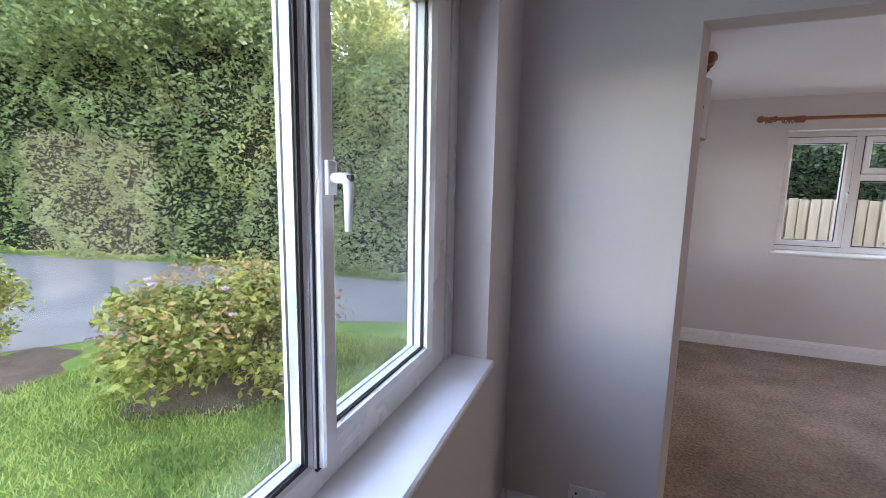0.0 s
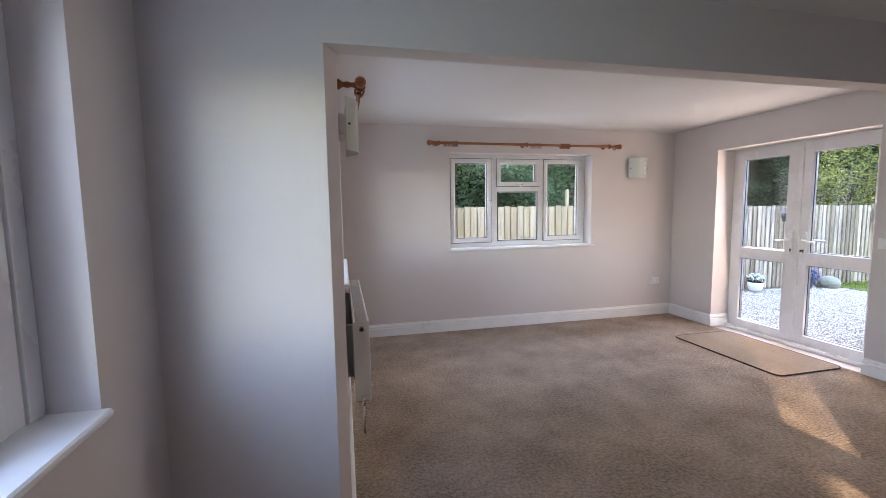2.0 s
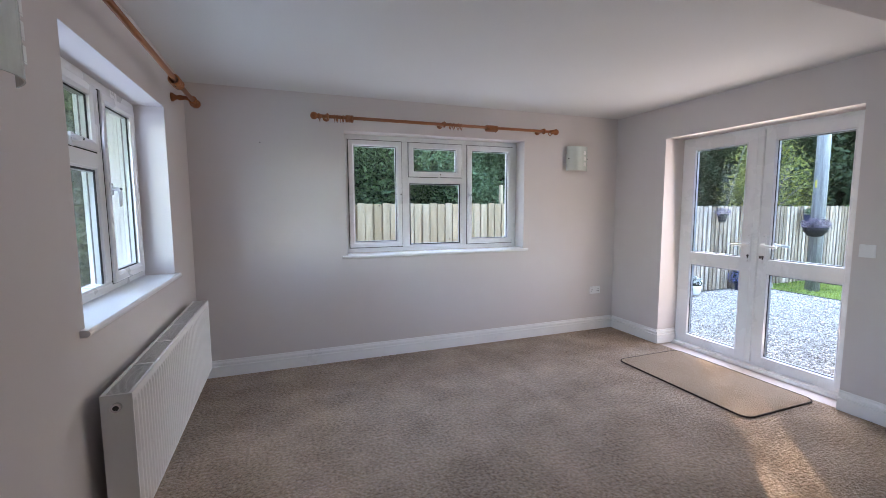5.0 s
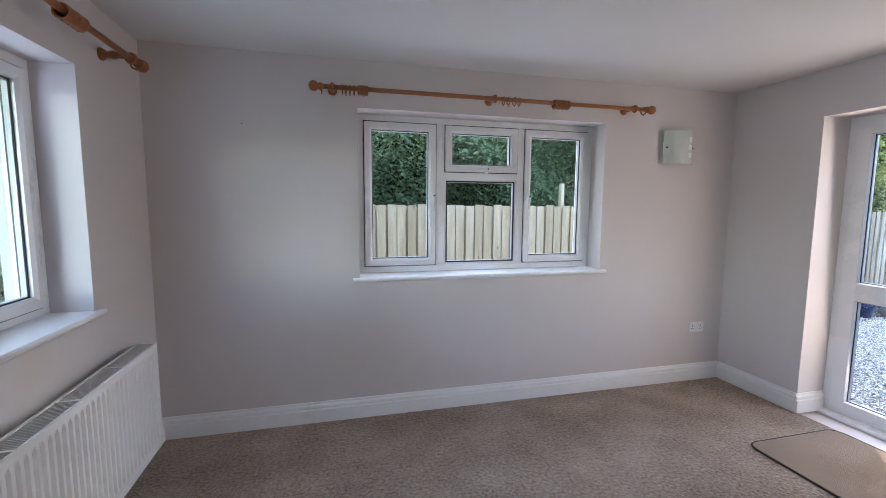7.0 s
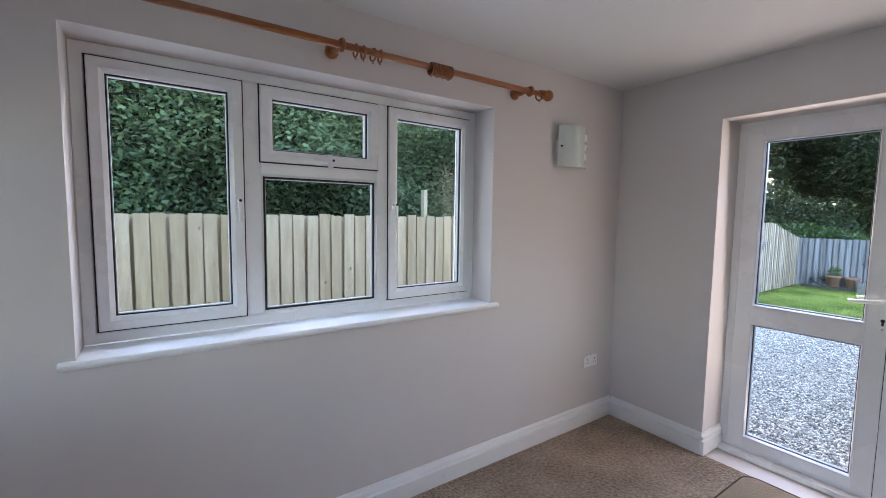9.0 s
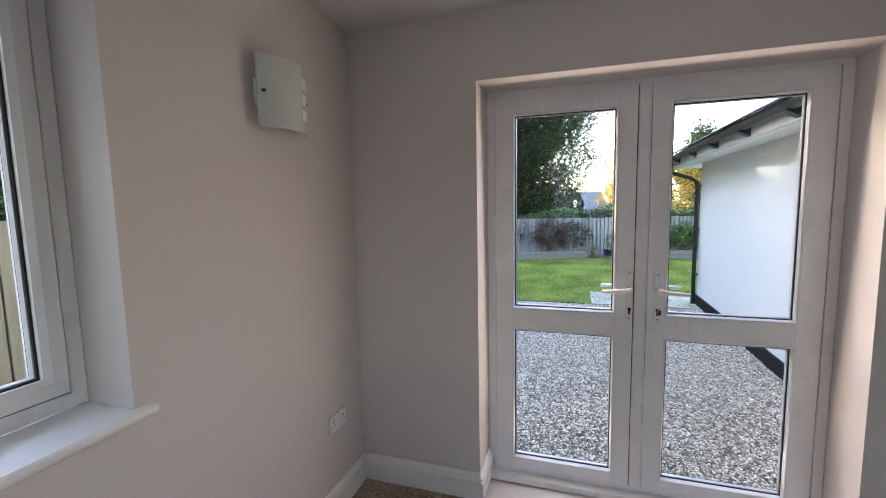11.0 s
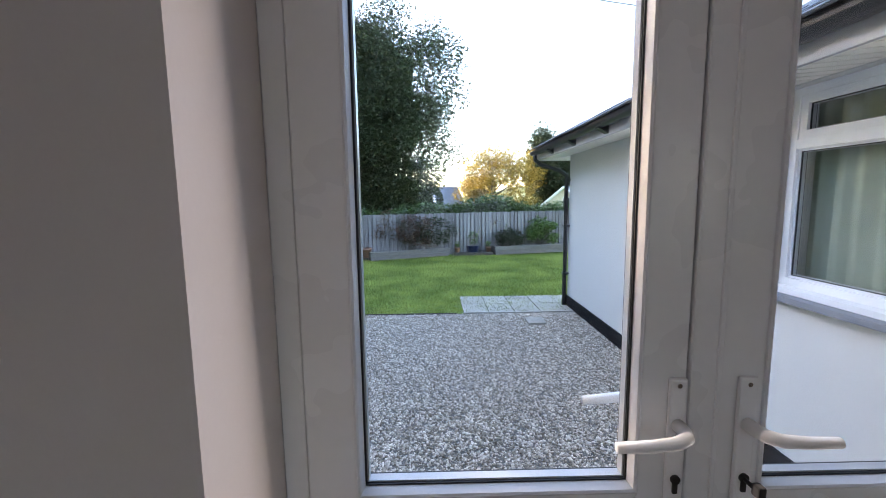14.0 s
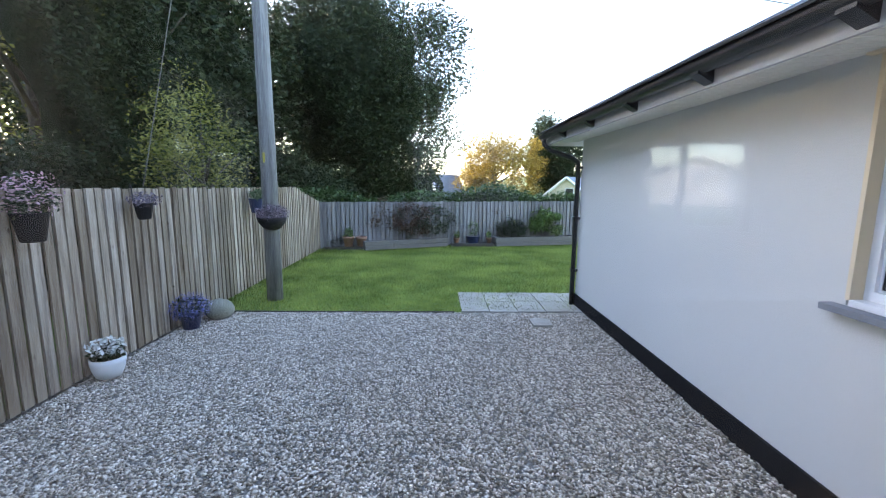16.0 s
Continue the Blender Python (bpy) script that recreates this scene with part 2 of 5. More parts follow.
def glazing(name, tint=(0.97, 0.985, 0.98)):
    """Clear window glass: see-through, with a mirror share that grows at a slant."""
    mt = bpy.data.materials.new(name)
    mt.use_nodes = True
    nt = mt.node_tree
    nt.nodes.remove(nt.nodes["Principled BSDF"])
    tp = nt.nodes.new("ShaderNodeBsdfTransparent")
    tp.inputs["Color"].default_value = rgb(tint)
    gl = nt.nodes.new("ShaderNodeBsdfGlossy")
    gl.inputs["Roughness"].default_value = 0.0
    lw = nt.nodes.new("ShaderNodeLayerWeight")
    lw.inputs["Blend"].default_value = 0.5
    pw = nt.nodes.new("ShaderNodeMath")
    pw.operation = "POWER"
    pw.inputs[1].default_value = 3.2
    nt.links.new(lw.outputs["Facing"], pw.inputs[0])
    sc = nt.nodes.new("ShaderNodeMath")
    sc.operation = "MULTIPLY_ADD"
    sc.inputs[1].default_value, sc.inputs[2].default_value = 0.9, 0.028
    nt.links.new(pw.outputs[0], sc.inputs[0])
    ms = nt.nodes.new("ShaderNodeMixShader")
    nt.links.new(sc.outputs[0], ms.inputs[0])
    nt.links.new(tp.outputs[0], ms.inputs[1])
    nt.links.new(gl.outputs[0], ms.inputs[2])
    nt.links.new(ms.outputs[0], nt.nodes["Material Output"].inputs["Surface"])
    return mt


PAINT = surface("wall_paint", (0.655, 0.61, 0.595), (0.69, 0.645, 0.63), rough=0.85, big=1.2, fine=140, bump=0.12, depth=0.002)
CEILING = surface("ceiling_paint", (0.715, 0.715, 0.71), (0.755, 0.755, 0.75), rough=0.9, big=0.8, fine=90, bump=0.15, depth=0.002)
GLOSS_WHITE = surface("white_gloss_paint", (0.83, 0.83, 0.83), (0.88, 0.88, 0.88), rough=0.3, big=3, fine=40, bump=0.02, depth=0.002)
UPVC = surface("white_plastic", (0.80, 0.81, 0.82), (0.85, 0.85, 0.85), rough=0.28, big=2, fine=50, bump=0.01, depth=0.001)
BEAD = surface("grey_bead_plastic", (0.70, 0.71, 0.73), (0.78, 0.78, 0.79), rough=0.35, big=2, fine=50, bump=0.01, depth=0.001)
GASKET = surface("black_rubber", (0.010, 0.010, 0.012), (0.02, 0.02, 0.022), rough=0.6, bump=0.02)
SPACER = surface("silver_spacer", (0.46, 0.465, 0.475), (0.54, 0.54, 0.545), rough=0.4, metal=0.1, bump=0)
GLASS = glazing("window_glass")
CARPET = surface("carpet_pile", (0.20, 0.14, 0.094), (0.54, 0.415, 0.312), rough=1.0, big=2.4, fine=55, bump=1.0, depth=0.03, fine_mix=0.6, crisp=(0.38, 0.64), spec=0.1, sheen=0.25)
MAT_PILE = surface("mat_pile", (0.25, 0.175, 0.115), (0.38, 0.285, 0.205), rough=1.0, big=3, fine=300, bump=0.9, depth=0.008, fine_mix=0.5, spec=0.1, sheen=0.2)
BINDING = surface("dark_binding", (0.035, 0.025, 0.02), (0.06, 0.045, 0.035), rough=0.9, fine=300)
PINE = surface("varnished_pine", (0.22, 0.068, 0.02), (0.38, 0.14, 0.042), rough=0.32, big=5, fine=40, bump=0.06, depth=0.002, stretch=(1, 6, 6), spread=0.06)
RADIATOR = surface("radiator_enamel", (0.79, 0.79, 0.77), (0.84, 0.84, 0.82), rough=0.35, big=2, fine=60, bump=0.01)
GRILLE_DARK = surface("grille_shade", (0.16, 0.155, 0.15), (0.22, 0.215, 0.21), rough=0.6, bump=0)
CHROME = surface("chrome", (0.6, 0.6, 0.6), (0.7, 0.7, 0.7), rough=0.2, metal=1.0, bump=0)
DARK_METAL = surface("dark_metal", (0.02, 0.02, 0.022), (0.05, 0.05, 0.05), rough=0.4, metal=0.5, bump=0)
FROSTED = surface("frosted_glass", (0.58, 0.64, 0.60), (0.64, 0.69, 0.65), rough=0.25, big=2, fine=60, bump=0.02)
FROSTED_PLAIN = surface("etched_squares", (0.82, 0.84, 0.83), (0.85, 0.86, 0.85), rough=0.5, bump=0)
RENDERED = surface("white_render", (0.62, 0.615, 0.585), (0.67, 0.665, 0.635), rough=0.8, big=0.9, fine=45, bump=0.35, depth=0.008)
SOFFIT_WHITE = surface("cream_soffit", (0.82, 0.79, 0.70), (0.86, 0.83, 0.75), rough=0.45, bump=0.02)
PEACH_TRIM = surface("peach_reveal", (0.74, 0.60, 0.40), (0.80, 0.68, 0.48), rough=0.8, big=4, fine=60, bump=0.2)
# White board's backlit shade, put into the colour as grey.
FASCIA_SHADED = surface("shaded_white_fascia", (0.40, 0.40, 0.40), (0.47, 0.47, 0.465), rough=0.5, big=2, fine=40, bump=0.03)
PLINTH = surface("black_bitumen", (0.008, 0.008, 0.009), (0.016, 0.016, 0.018), spec=0.15, rough=0.8, big=5, fine=50, bump=0.4, depth=0.01)
GUTTER = surface("black_plastic", (0.012, 0.013, 0.015), (0.02, 0.021, 0.023), rough=0.35, bump=0.02)
SLATE = surface("slate", (0.035, 0.037, 0.041), (0.075, 0.078, 0.085), rough=0.6, big=4, fine=60, bump=0.4, depth=0.006, spread=0.2)
GRAVEL_BED = surface("gravel_bed", (0.10, 0.09, 0.08), (0.32, 0.295, 0.26), rough=0.95, big=6, fine=45, bump=1.0, depth=0.03, fine_mix=0.7)
GRAVEL = surface("gravel_stone", (0.45, 0.375, 0.295), (0.74, 0.64, 0.52), rough=0.85, big=9, fine=120, bump=0.15, spread=0.66, island=True)
SOIL_GRASS = surface("lawn_base", (0.07, 0.13, 0.022), (0.29, 0.39, 0.085), rough=1.0, big=1.9, fine=70, bump=1.0, depth=0.03, fine_mix=0.55, spec=0.1)
GRASS = leafy("grass_blade", (0.11, 0.165, 0.026), (0.50, 0.54, 0.14), 0.4, 0.6, 0.3, 0.38, (0.48, 0.90), 1.5)
FIELD = surface("far_field", (0.10, 0.16, 0.04), (0.30, 0.32, 0.09), rough=1.0, big=0.02, fine=0.3, bump=0)
ASPHALT = surface("asphalt", (0.135, 0.118, 0.096), (0.21, 0.187, 0.155), rough=0.9, big=1.2, fine=160, bump=0.6, depth=0.01)
PAVING = surface("paving_slab", (0.33, 0.295, 0.245), (0.46, 0.42, 0.36), rough=0.9, big=3, fine=80, bump=0.4, depth=0.006, spread=0.09)
FENCE_NEW = surface("pale_fence_board", (0.36, 0.255, 0.135), (0.58, 0.46, 0.29), rough=0.85, big=2.2, fine=26, bump=0.4, depth=0.004, stretch=(8, 8, 0.9), spread=0.15, knots=0.85)
FENCE_OLD = surface("weathered_fence_board", (0.13, 0.085, 0.052), (0.47, 0.375, 0.275), rough=0.9, big=1.9, fine=30, bump=0.6, depth=0.005, stretch=(8, 8, 0.7), spread=0.3, knots=0.85, crisp=(0.36, 0.64))
LEDGE = surface("blue_grey_slate_ledge", (0.19, 0.20, 0.225), (0.27, 0.285, 0.31), rough=0.6, big=4, fine=60, bump=0.3, depth=0.004)
FENCE_GREY = surface("grey_fence_board", (0.11, 0.10, 0.098), (0.32, 0.295, 0.28), rough=0.9, big=1.9, fine=30, bump=0.5, depth=0.005, stretch=(8, 8, 0.7), spread=0.25, knots=0.7)
SLEEPER = surface("grey_sleeper", (0.12, 0.105, 0.09), (0.22, 0.195, 0.17), rough=0.9, big=2, fine=25, bump=0.4, depth=0.005, stretch=(5, 1, 7), spread=0.1)
POLE_WOOD = surface("grey_pole_wood", (0.10, 0.098, 0.094), (0.34, 0.33, 0.315), rough=0.9, big=1.4, fine=18, bump=0.8, depth=0.012, stretch=(9, 9, 0.45), crisp=(0.36, 0.62))
EARTH = surface("brown_earth", (0.075, 0.05, 0.032), (0.20, 0.145, 0.095), rough=1.0, big=5, fine=45, bump=1.0, depth=0.03, fine_mix=0.55, spec=0.1)
BARK = surface("bark", (0.05, 0.04, 0.03), (0.13, 0.11, 0.085), rough=0.95, big=3, fine=20, bump=0.8, depth=0.03, stretch=(3, 3, 0.7))
# Near-black green that stands in for the shade deep inside foliage.
LEAF_SHADE = surface("painted_leaf_shade", (0.008, 0.014, 0.006), (0.022, 0.036, 0.012), rough=1.0, big=2, fine=18, bump=1.0, depth=0.1, spec=0.1)
LEAF_HEDGE = leafy("hedge_leaf", (0.024, 0.052, 0.024), (0.15, 0.21, 0.09), 0.35)
LEAF_WILD = leafy("roadside_leaf", (0.10, 0.15, 0.055), (0.36, 0.41, 0.17), 0.5, 0.55, 0.35, 0.8, (0.2, 1.35), 0.9)
LEAF_CROWN = leafy("roadside_tree_leaf", (0.09, 0.145, 0.05), (0.36, 0.40, 0.15), 0.5, 0.55, 0.35, 0.7, (0.35, 1.05), 0.7)
# Near black: the backlit trees' shade is partly put into this colour.
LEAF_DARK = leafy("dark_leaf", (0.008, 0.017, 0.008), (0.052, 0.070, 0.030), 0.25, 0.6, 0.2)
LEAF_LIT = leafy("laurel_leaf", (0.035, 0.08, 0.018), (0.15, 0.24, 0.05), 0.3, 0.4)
LEAF_LAUREL = leafy("glossy_laurel_leaf", (0.018, 0.042, 0.012), (0.085, 0.145, 0.038), 0.3, 0.35)
# Bright yellow-green: sunlight on the leaves is put into the colour.
LEAF_SUNNY = leafy("sun_tinted_leaf", (0.07, 0.09, 0.022), (0.32, 0.31, 0.075), 0.5)
LEAF_PURPLE = leafy("dusky_heather", (0.09, 0.075, 0.095), (0.24, 0.19, 0.235), 0.3)
LEAF_BUSH = leafy("bush_leaf", (0.05, 0.085, 0.018), (0.44, 0.42, 0.095), 0.4)
LEAF_TIP = leafy("young_red_leaf", (0.22, 0.11, 0.045), (0.45, 0.27, 0.10), 0.35)
LEAF_GOLD = leafy("autumn_leaf", (0.15, 0.10, 0.022), (0.42, 0.275, 0.04), 0.4)
LEAF_RED = leafy("reddish_leaf", (0.055, 0.035, 0.022), (0.16, 0.085, 0.055), 0.3)
PETAL_WHITE = leafy("white_petal", (0.80, 0.80, 0.77), (0.88, 0.88, 0.84), 0.3)
PETAL_BLUE = leafy("blue_petal", (0.10, 0.13, 0.44), (0.28, 0.31, 0.66), 0.3)
PETAL_PINK = leafy("pink_petal", (0.42, 0.22, 0.30), (0.62, 0.42, 0.45), 0.3)
POT_WHITE = surface("white_glaze", (0.74, 0.74, 0.73), (0.80, 0.80, 0.79), rough=0.3, bump=0.02)
TERRACOTTA = surface("terracotta", (0.24, 0.12, 0.075), (0.35, 0.19, 0.125), rough=0.85, bump=0.2)
POT_BLUE = surface("blue_glaze", (0.015, 0.022, 0.06), (0.035, 0.05, 0.13), rough=0.35, bump=0.02)
POT_DARK = surface("dark_planter", (0.008, 0.008, 0.009), (0.018, 0.017, 0.016), rough=0.7, bump=0.2, spec=0.15)
BOULDER = surface("mossy_stone", (0.17, 0.17, 0.12), (0.34, 0.32, 0.26), rough=0.95, big=4, fine=40, bump=0.6, depth=0.02)
YELLOW = surface("yellow_tag", (0.45, 0.36, 0.05), (0.55, 0.44, 0.08), rough=0.5, bump=0)
# Tone of the hedge's reflection in the wing's panes, painted on a sheet.
REFLECTION_TONE = surface("grey_green_reflection", (0.33, 0.36, 0.28), (0.42, 0.45, 0.36), rough=0.9, big=3, fine=200, bump=0.2)
STUCCO = surface("far_cream_wall", (0.66, 0.56, 0.42), (0.72, 0.62, 0.48), rough=0.9, bump=0)
ROOF_BLUE = surface("far_slate_roof", (0.14, 0.16, 0.2), (0.22, 0.24, 0.29), rough=0.7, big=2, fine=12, bump=0.3)
# ---------- the house: rooms ----------
H, NY, EX, WX, PY, PB = 2.40, 4.89, 4.54, 0.25, 1.827, 1.94
LX = -0.42          # inner face of the front room's west wall
GZ = -0.35          # level of the ground outside
NORTH = Matrix.Translation((0, NY, 0))
WEST = Matrix(((0, -1, 0, WX), (1, 0, 0, 0), (0, 0, 1, 0), (0, 0, 0, 1)))
FRONT = Matrix(((0, -1, 0, LX), (1, 0, 0, 0), (0, 0, 1, 0), (0, 0, 0, 1)))
EAST = Matrix(((0, 1, 0, EX), (-1, 0, 0, 0), (0, 0, 1, 0), (0, 0, 0, 1)))


def wall(name, m, u0, u1, thick, holes, top=H + 0.05, foot=-0.45):
    """A wall in (u, outward, z) with openings (u0, z0, u1, z1) through it."""
    bm = bmesh.new()
    at = u0
    for a, z0, b, z1 in sorted(holes):
        box(bm, at, 0, foot, a, thick, top)
        box(bm, a, 0, foot, b, thick, z0)
        box(bm, a, 0, z1, b, thick, top)
        at = b
    box(bm, at, 0, foot, u1, thick, top)
    ob = mesh_object(name, bm, PAINT)
    ob.matrix_basis = m
    return tagged(ob, kind="structure")


wall("wall_north", NORTH, WX - 0.30, EX + 0.31, 0.30, [(1.48, 0.955, 3.325, 2.10)])
wall("wall_west", WEST, PB, NY, 0.33, [(2.88, 0.955, 4.25, 2.07)])
wall("wall_front", FRONT, -2.6, PY, 0.21, [(-0.16, 0.895, 1.43, 2.1)])
wall("wall_east", EAST, -NY, 2.6, 0.31, [(-4.225, -0.02, -2.68, 2.087)])
bm = bmesh.new()
box(bm, LX - 0.21, PY, -0.45, WX - 0.045, PB, H + 0.05)
box(bm, LX - 0.21, PB, -0.45, WX - 0.30, PB + 0.25, H + 0.05)
box(bm, WX - 0.045, PY, 2.088, EX, PB, H + 0.05)
splay = [[bm.verts.new((x, y, z)) for x, y in ((WX - 0.045, PY), (WX, PB), (WX - 0.045, PB))] for z in (-0.45, 2.088)]
for k in range(3):
    bm.faces.new((splay[0][k], splay[0][(k + 1) % 3], splay[1][(k + 1) % 3], splay[1][k]))
bm.faces.new(splay[0][::-1])
bm.faces.new(splay[1])
tagged(mesh_object("wall_partition", bm, PAINT), kind="structure")
bm = box(bmesh.new(), LX - 0.30, -2.9, -0.45, EX + 0.31, -2.6, H + 0.05)
tagged(mesh_object("wall_south", bm, PAINT), kind="structure")
bm = bmesh.new()
box(bm, LX, -2.6, -0.12, EX, PY, 0)
box(bm, WX - 0.045, PY, -0.12, EX, PB, 0)
box(bm, WX, PB, -0.12, EX, NY, 0)
tagged(mesh_object("floor", bm, CARPET), "beige-brown cut pile carpet with brushed lighter streaks", "carpet", kind="structure")
bm = bmesh.new()
box(bm, LX, -2.6, H, EX, PY, H + 0.05)
box(bm, WX, PB, H, EX, NY, H + 0.05)
tagged(mesh_object("ceiling", bm, CEILING), kind="structure")
bm = bmesh.new()
box(bm, LX - 0.62, -3.3, H + 0.06, EX + 0.66, NY + 0.65, H + 0.22)
tagged(mesh_object("roof", bm, SOFFIT_WHITE), kind="structure")

# skirting boards: a stepped and rounded profile, 0.14 high
SKIRT = [(0, 0), (-0.022, 0), (-0.022, 0.088), (-0.010, 0.093), (-0.010, 0.101), (-0.020, 0.106), (-0.017, 0.117), (-0.007, 0.124), (-0.004, 0.130), (-0.010, 0.134), (-0.007, 0.14), (0, 0.14)]


def skirting(m, u0, u1):
    tagged(mesh_object("baseboard", prism(bmesh.new(), SKIRT, u0, u1, m), GLOSS_WHITE), kind="structure")


skirting(NORTH, WX, EX)
skirting(WEST, PB, 2.6)
skirting(WEST, 2.604, NY - 0.02)
skirting(EAST, -NY + 0.02, -4.225)
skirting(EAST, -2.68, 2.6)
skirting(FRONT, -2.6, PY)
skirting(Matrix.Translation((0, PY, 0)), LX + 0.02, WX - 0.045)
skirting(Matrix.Translation((EX, 4.225, 0)), -0.02, 0.235)           # return into the door's reveal


# ---------- windows and the glazed doors ----------
def pane(parent, x0, z0, x1, z1, y):
    bm = bmesh.new()
    for at in (y, y + 0.024):
        v = [bm.verts.new(c) for c in ((x0, at, z0), (x1, at, z0), (x1, at, z1), (x0, at, z1))]
        bm.faces.new(v)
    ob = part("pane", bm, GLASS, parent, "clear double glazing")
    ob.visible_shadow = False
    edge = border(bmesh.new(), x0 - 0.004, z0 - 0.004, x1 + 0.004, z1 + 0.004, [(0, y + 0.002), (0.010, y + 0.002), (0.010, y + 0.022), (0, y + 0.022)])
    part("spacer_bar", edge, SPACER, parent, "silver spacer bar between the panes")
    return ob


def glazed(parent, x0, z0, x1, z1, y):
    """Gasket and pane in an opening whose clear glass is x0..x1, z0..z1; y: inner face of the glass."""
    part("gasket", border(bmesh.new(), x0 - 0.006, z0 - 0.006, x1 + 0.006, z1 + 0.006, [(0, y - 0.004), (0.009, y - 0.004), (0.009, y + 0.03), (0, y + 0.03)]), GASKET, parent, "black rubber gasket")
    pane(parent, x0, z0, x1, z1, y)


def ring(x0, z0, x1, z1, w, y0, y1, bead=0.012):
    """A sash or frame ring of width w from y0 (inside) to y1, with a bevelled outer arris and a sloped inner bead."""
    b = 0.004
    prof = [(b, y0), (w - bead - 0.004, y0), (w - bead, y0 + 0.003), (w, y0 + bead * 0.9), (w, y1), (0, y1), (0, y0 + b)]
    return border(bmesh.new(), x0, z0, x1, z1, prof)


def window_handle(parent, x, y, z, along):
    """A small white espagnolette handle with a dark lock button."""
    bm = bmesh.new()
    box(bm, x - 0.013, y - 0.010, z - 0.03, x + 0.013, y, z + 0.03, 0.003)
    dx, dz = along
    bent_tube(bm, [(x, y - 0.008, z), (x, y - 0.035, z), (x + dx * 0.012, y - 0.042, z + dz * 0.012), (x + dx * 0.092, y - 0.040, z + dz * 0.092)], [0.009, 0.010, 0.0095, 0.006], 8)
    handle = part("handle", bm, UPVC, parent, "white lever handle", True)
    part("lock_button", tube(bmesh.new(), (x, y - 0.05, z), (x, y - 0.04, z), 0.006, seg=10), DARK_METAL, handle, "dark lock button")


def casement(name, m, x0, z0, x1, z1, face, columns, label):
    """A plastic window. face: depth of the frame's inner face behind the wall; columns: (a, b, rows) with rows of (z0, z1, kind, handle)."""
    win = base(name, m, label, "window", kind="structure")
    part("window_frame", ring(x0, z0, x1, z1, 0.05, face, face + 0.07, 0.006), UPVC, win)
    for (a, b, _), (c, d, _) in zip(columns, columns[1:]):
        part("mullion", box(bmesh.new(), b, face, z0 + 0.05, c, face + 0.07, z1 - 0.05, 0.003), UPVC, win)
    for a, b, rows in columns:
        for (lo, hi, *_), (lo2, *_r) in zip(rows, rows[1:]):
            part("transom", box(bmesh.new(), a, face, hi, b, face + 0.07, lo2, 0.003), UPVC, win)
        for lo, hi, kind, grip in rows:
            if kind == "sash":
                part("shadow_gap", border(bmesh.new(), a - 0.006, lo - 0.006, b + 0.006, hi + 0.006, [(0, face - 0.0015), (0.008, face - 0.0015), (0.008, face + 0.02), (0, face + 0.02)]), GASKET, win, "dark joint round the sash")
                sash = part("sash", ring(a, lo, b, hi, 0.052, face - 0.016, face + 0.06), UPVC, win)
                glazed(sash, a + 0.054, lo + 0.054, b - 0.054, hi - 0.054, face + 0.012)
                if grip == "left":
                    window_handle(sash, a + 0.022, face - 0.016, (lo + hi) / 2, (0, -1))
                elif grip == "right":
                    window_handle(sash, b - 0.022, face - 0.016, (lo + hi) / 2, (0, -1))
                elif grip == "foot":
                    window_handle(sash, (a + b) / 2 + 0.03, face - 0.016, lo + 0.022, (-1, 0))
            else:
                fixed = part("glazing_bead", ring(a, lo, b, hi, 0.014, face + 0.004, face + 0.05, 0.010), BEAD, win, "light grey glazing bead")
                glazed(fixed, a + 0.016, lo + 0.016, b - 0.016, hi - 0.016, face + 0.014)
    return win


def sill_board(m, u0, u1, z, depth, nose=0.032, horn=0.045):
    """An inner window board with a rounded nose that runs past the opening."""
    t = 0.026
    bm = box(bmesh.new(), u0 + 0.001, 0, z - t, u1 - 0.001, depth, z)
    prof = [(0.0, z - t), (-nose + 0.008, z - t), (-nose + 0.002, z - t + 0.006), (-nose, z - t / 2), (-nose + 0.002, z - 0.006), (-nose + 0.008, z), (0.0, z)]
    prism(bm, prof, u0 - horn, u1 + horn)
    ob = mesh_object("window_sill", bm, GLOSS_WHITE)
    ob.matrix_basis = m
    tagged(ob, kind="structure")


casement("window_1", NORTH, 1.48, 0.985, 3.325, 2.10, 0.172,
         [(1.53, 2.043, [(1.035, 2.05, "sash", "right")]), (2.115, 2.68, [(1.035, 1.665, "fixed", ""), (1.72, 2.05, "sash", "foot")]), (2.745, 3.275, [(1.035, 2.05, "sash", "left")])],
         "white plastic casement window with three lights")
sill_board(NORTH, 1.48, 3.325, 0.982, 0.18)
casement("window_2", WEST, 2.88, 0.985, 4.25, 2.07, 0.168,
         [(2.93, 3.625, [(1.0, 1.62, "fixed", ""), (1.70, 2.02, "sash", "foot")]), (3.70, 4.20, [(1.022, 2.02, "sash", "left")])],
         "white plastic casement window with two lights")
sill_board(WEST, 2.88, 4.25, 0.982, 0.18)
casement("window_3", FRONT, -0.16, 0.915, 1.30, 2.1, 0.130,
         [(-0.11, 0.665, [(0.965, 2.05, "fixed", "")]), (0.673, 1.24, [(0.965, 2.05, "sash", "left")])],
         "white plastic casement window beside the front room wall")
filler = mesh_object("trim", box(box(bmesh.new(), 1.303, 0.135, 0.915, 1.365, 0.20, 2.099, 0.004), 1.369, 0.128, 0.915, 1.4295, 0.20, 2.099, 0.004), UPVC)
filler.matrix_basis = FRONT
tagged(filler, kind="structure")
sill_board(FRONT, -0.16, 1.43, 0.912, 0.14, 0.03, 0.0)


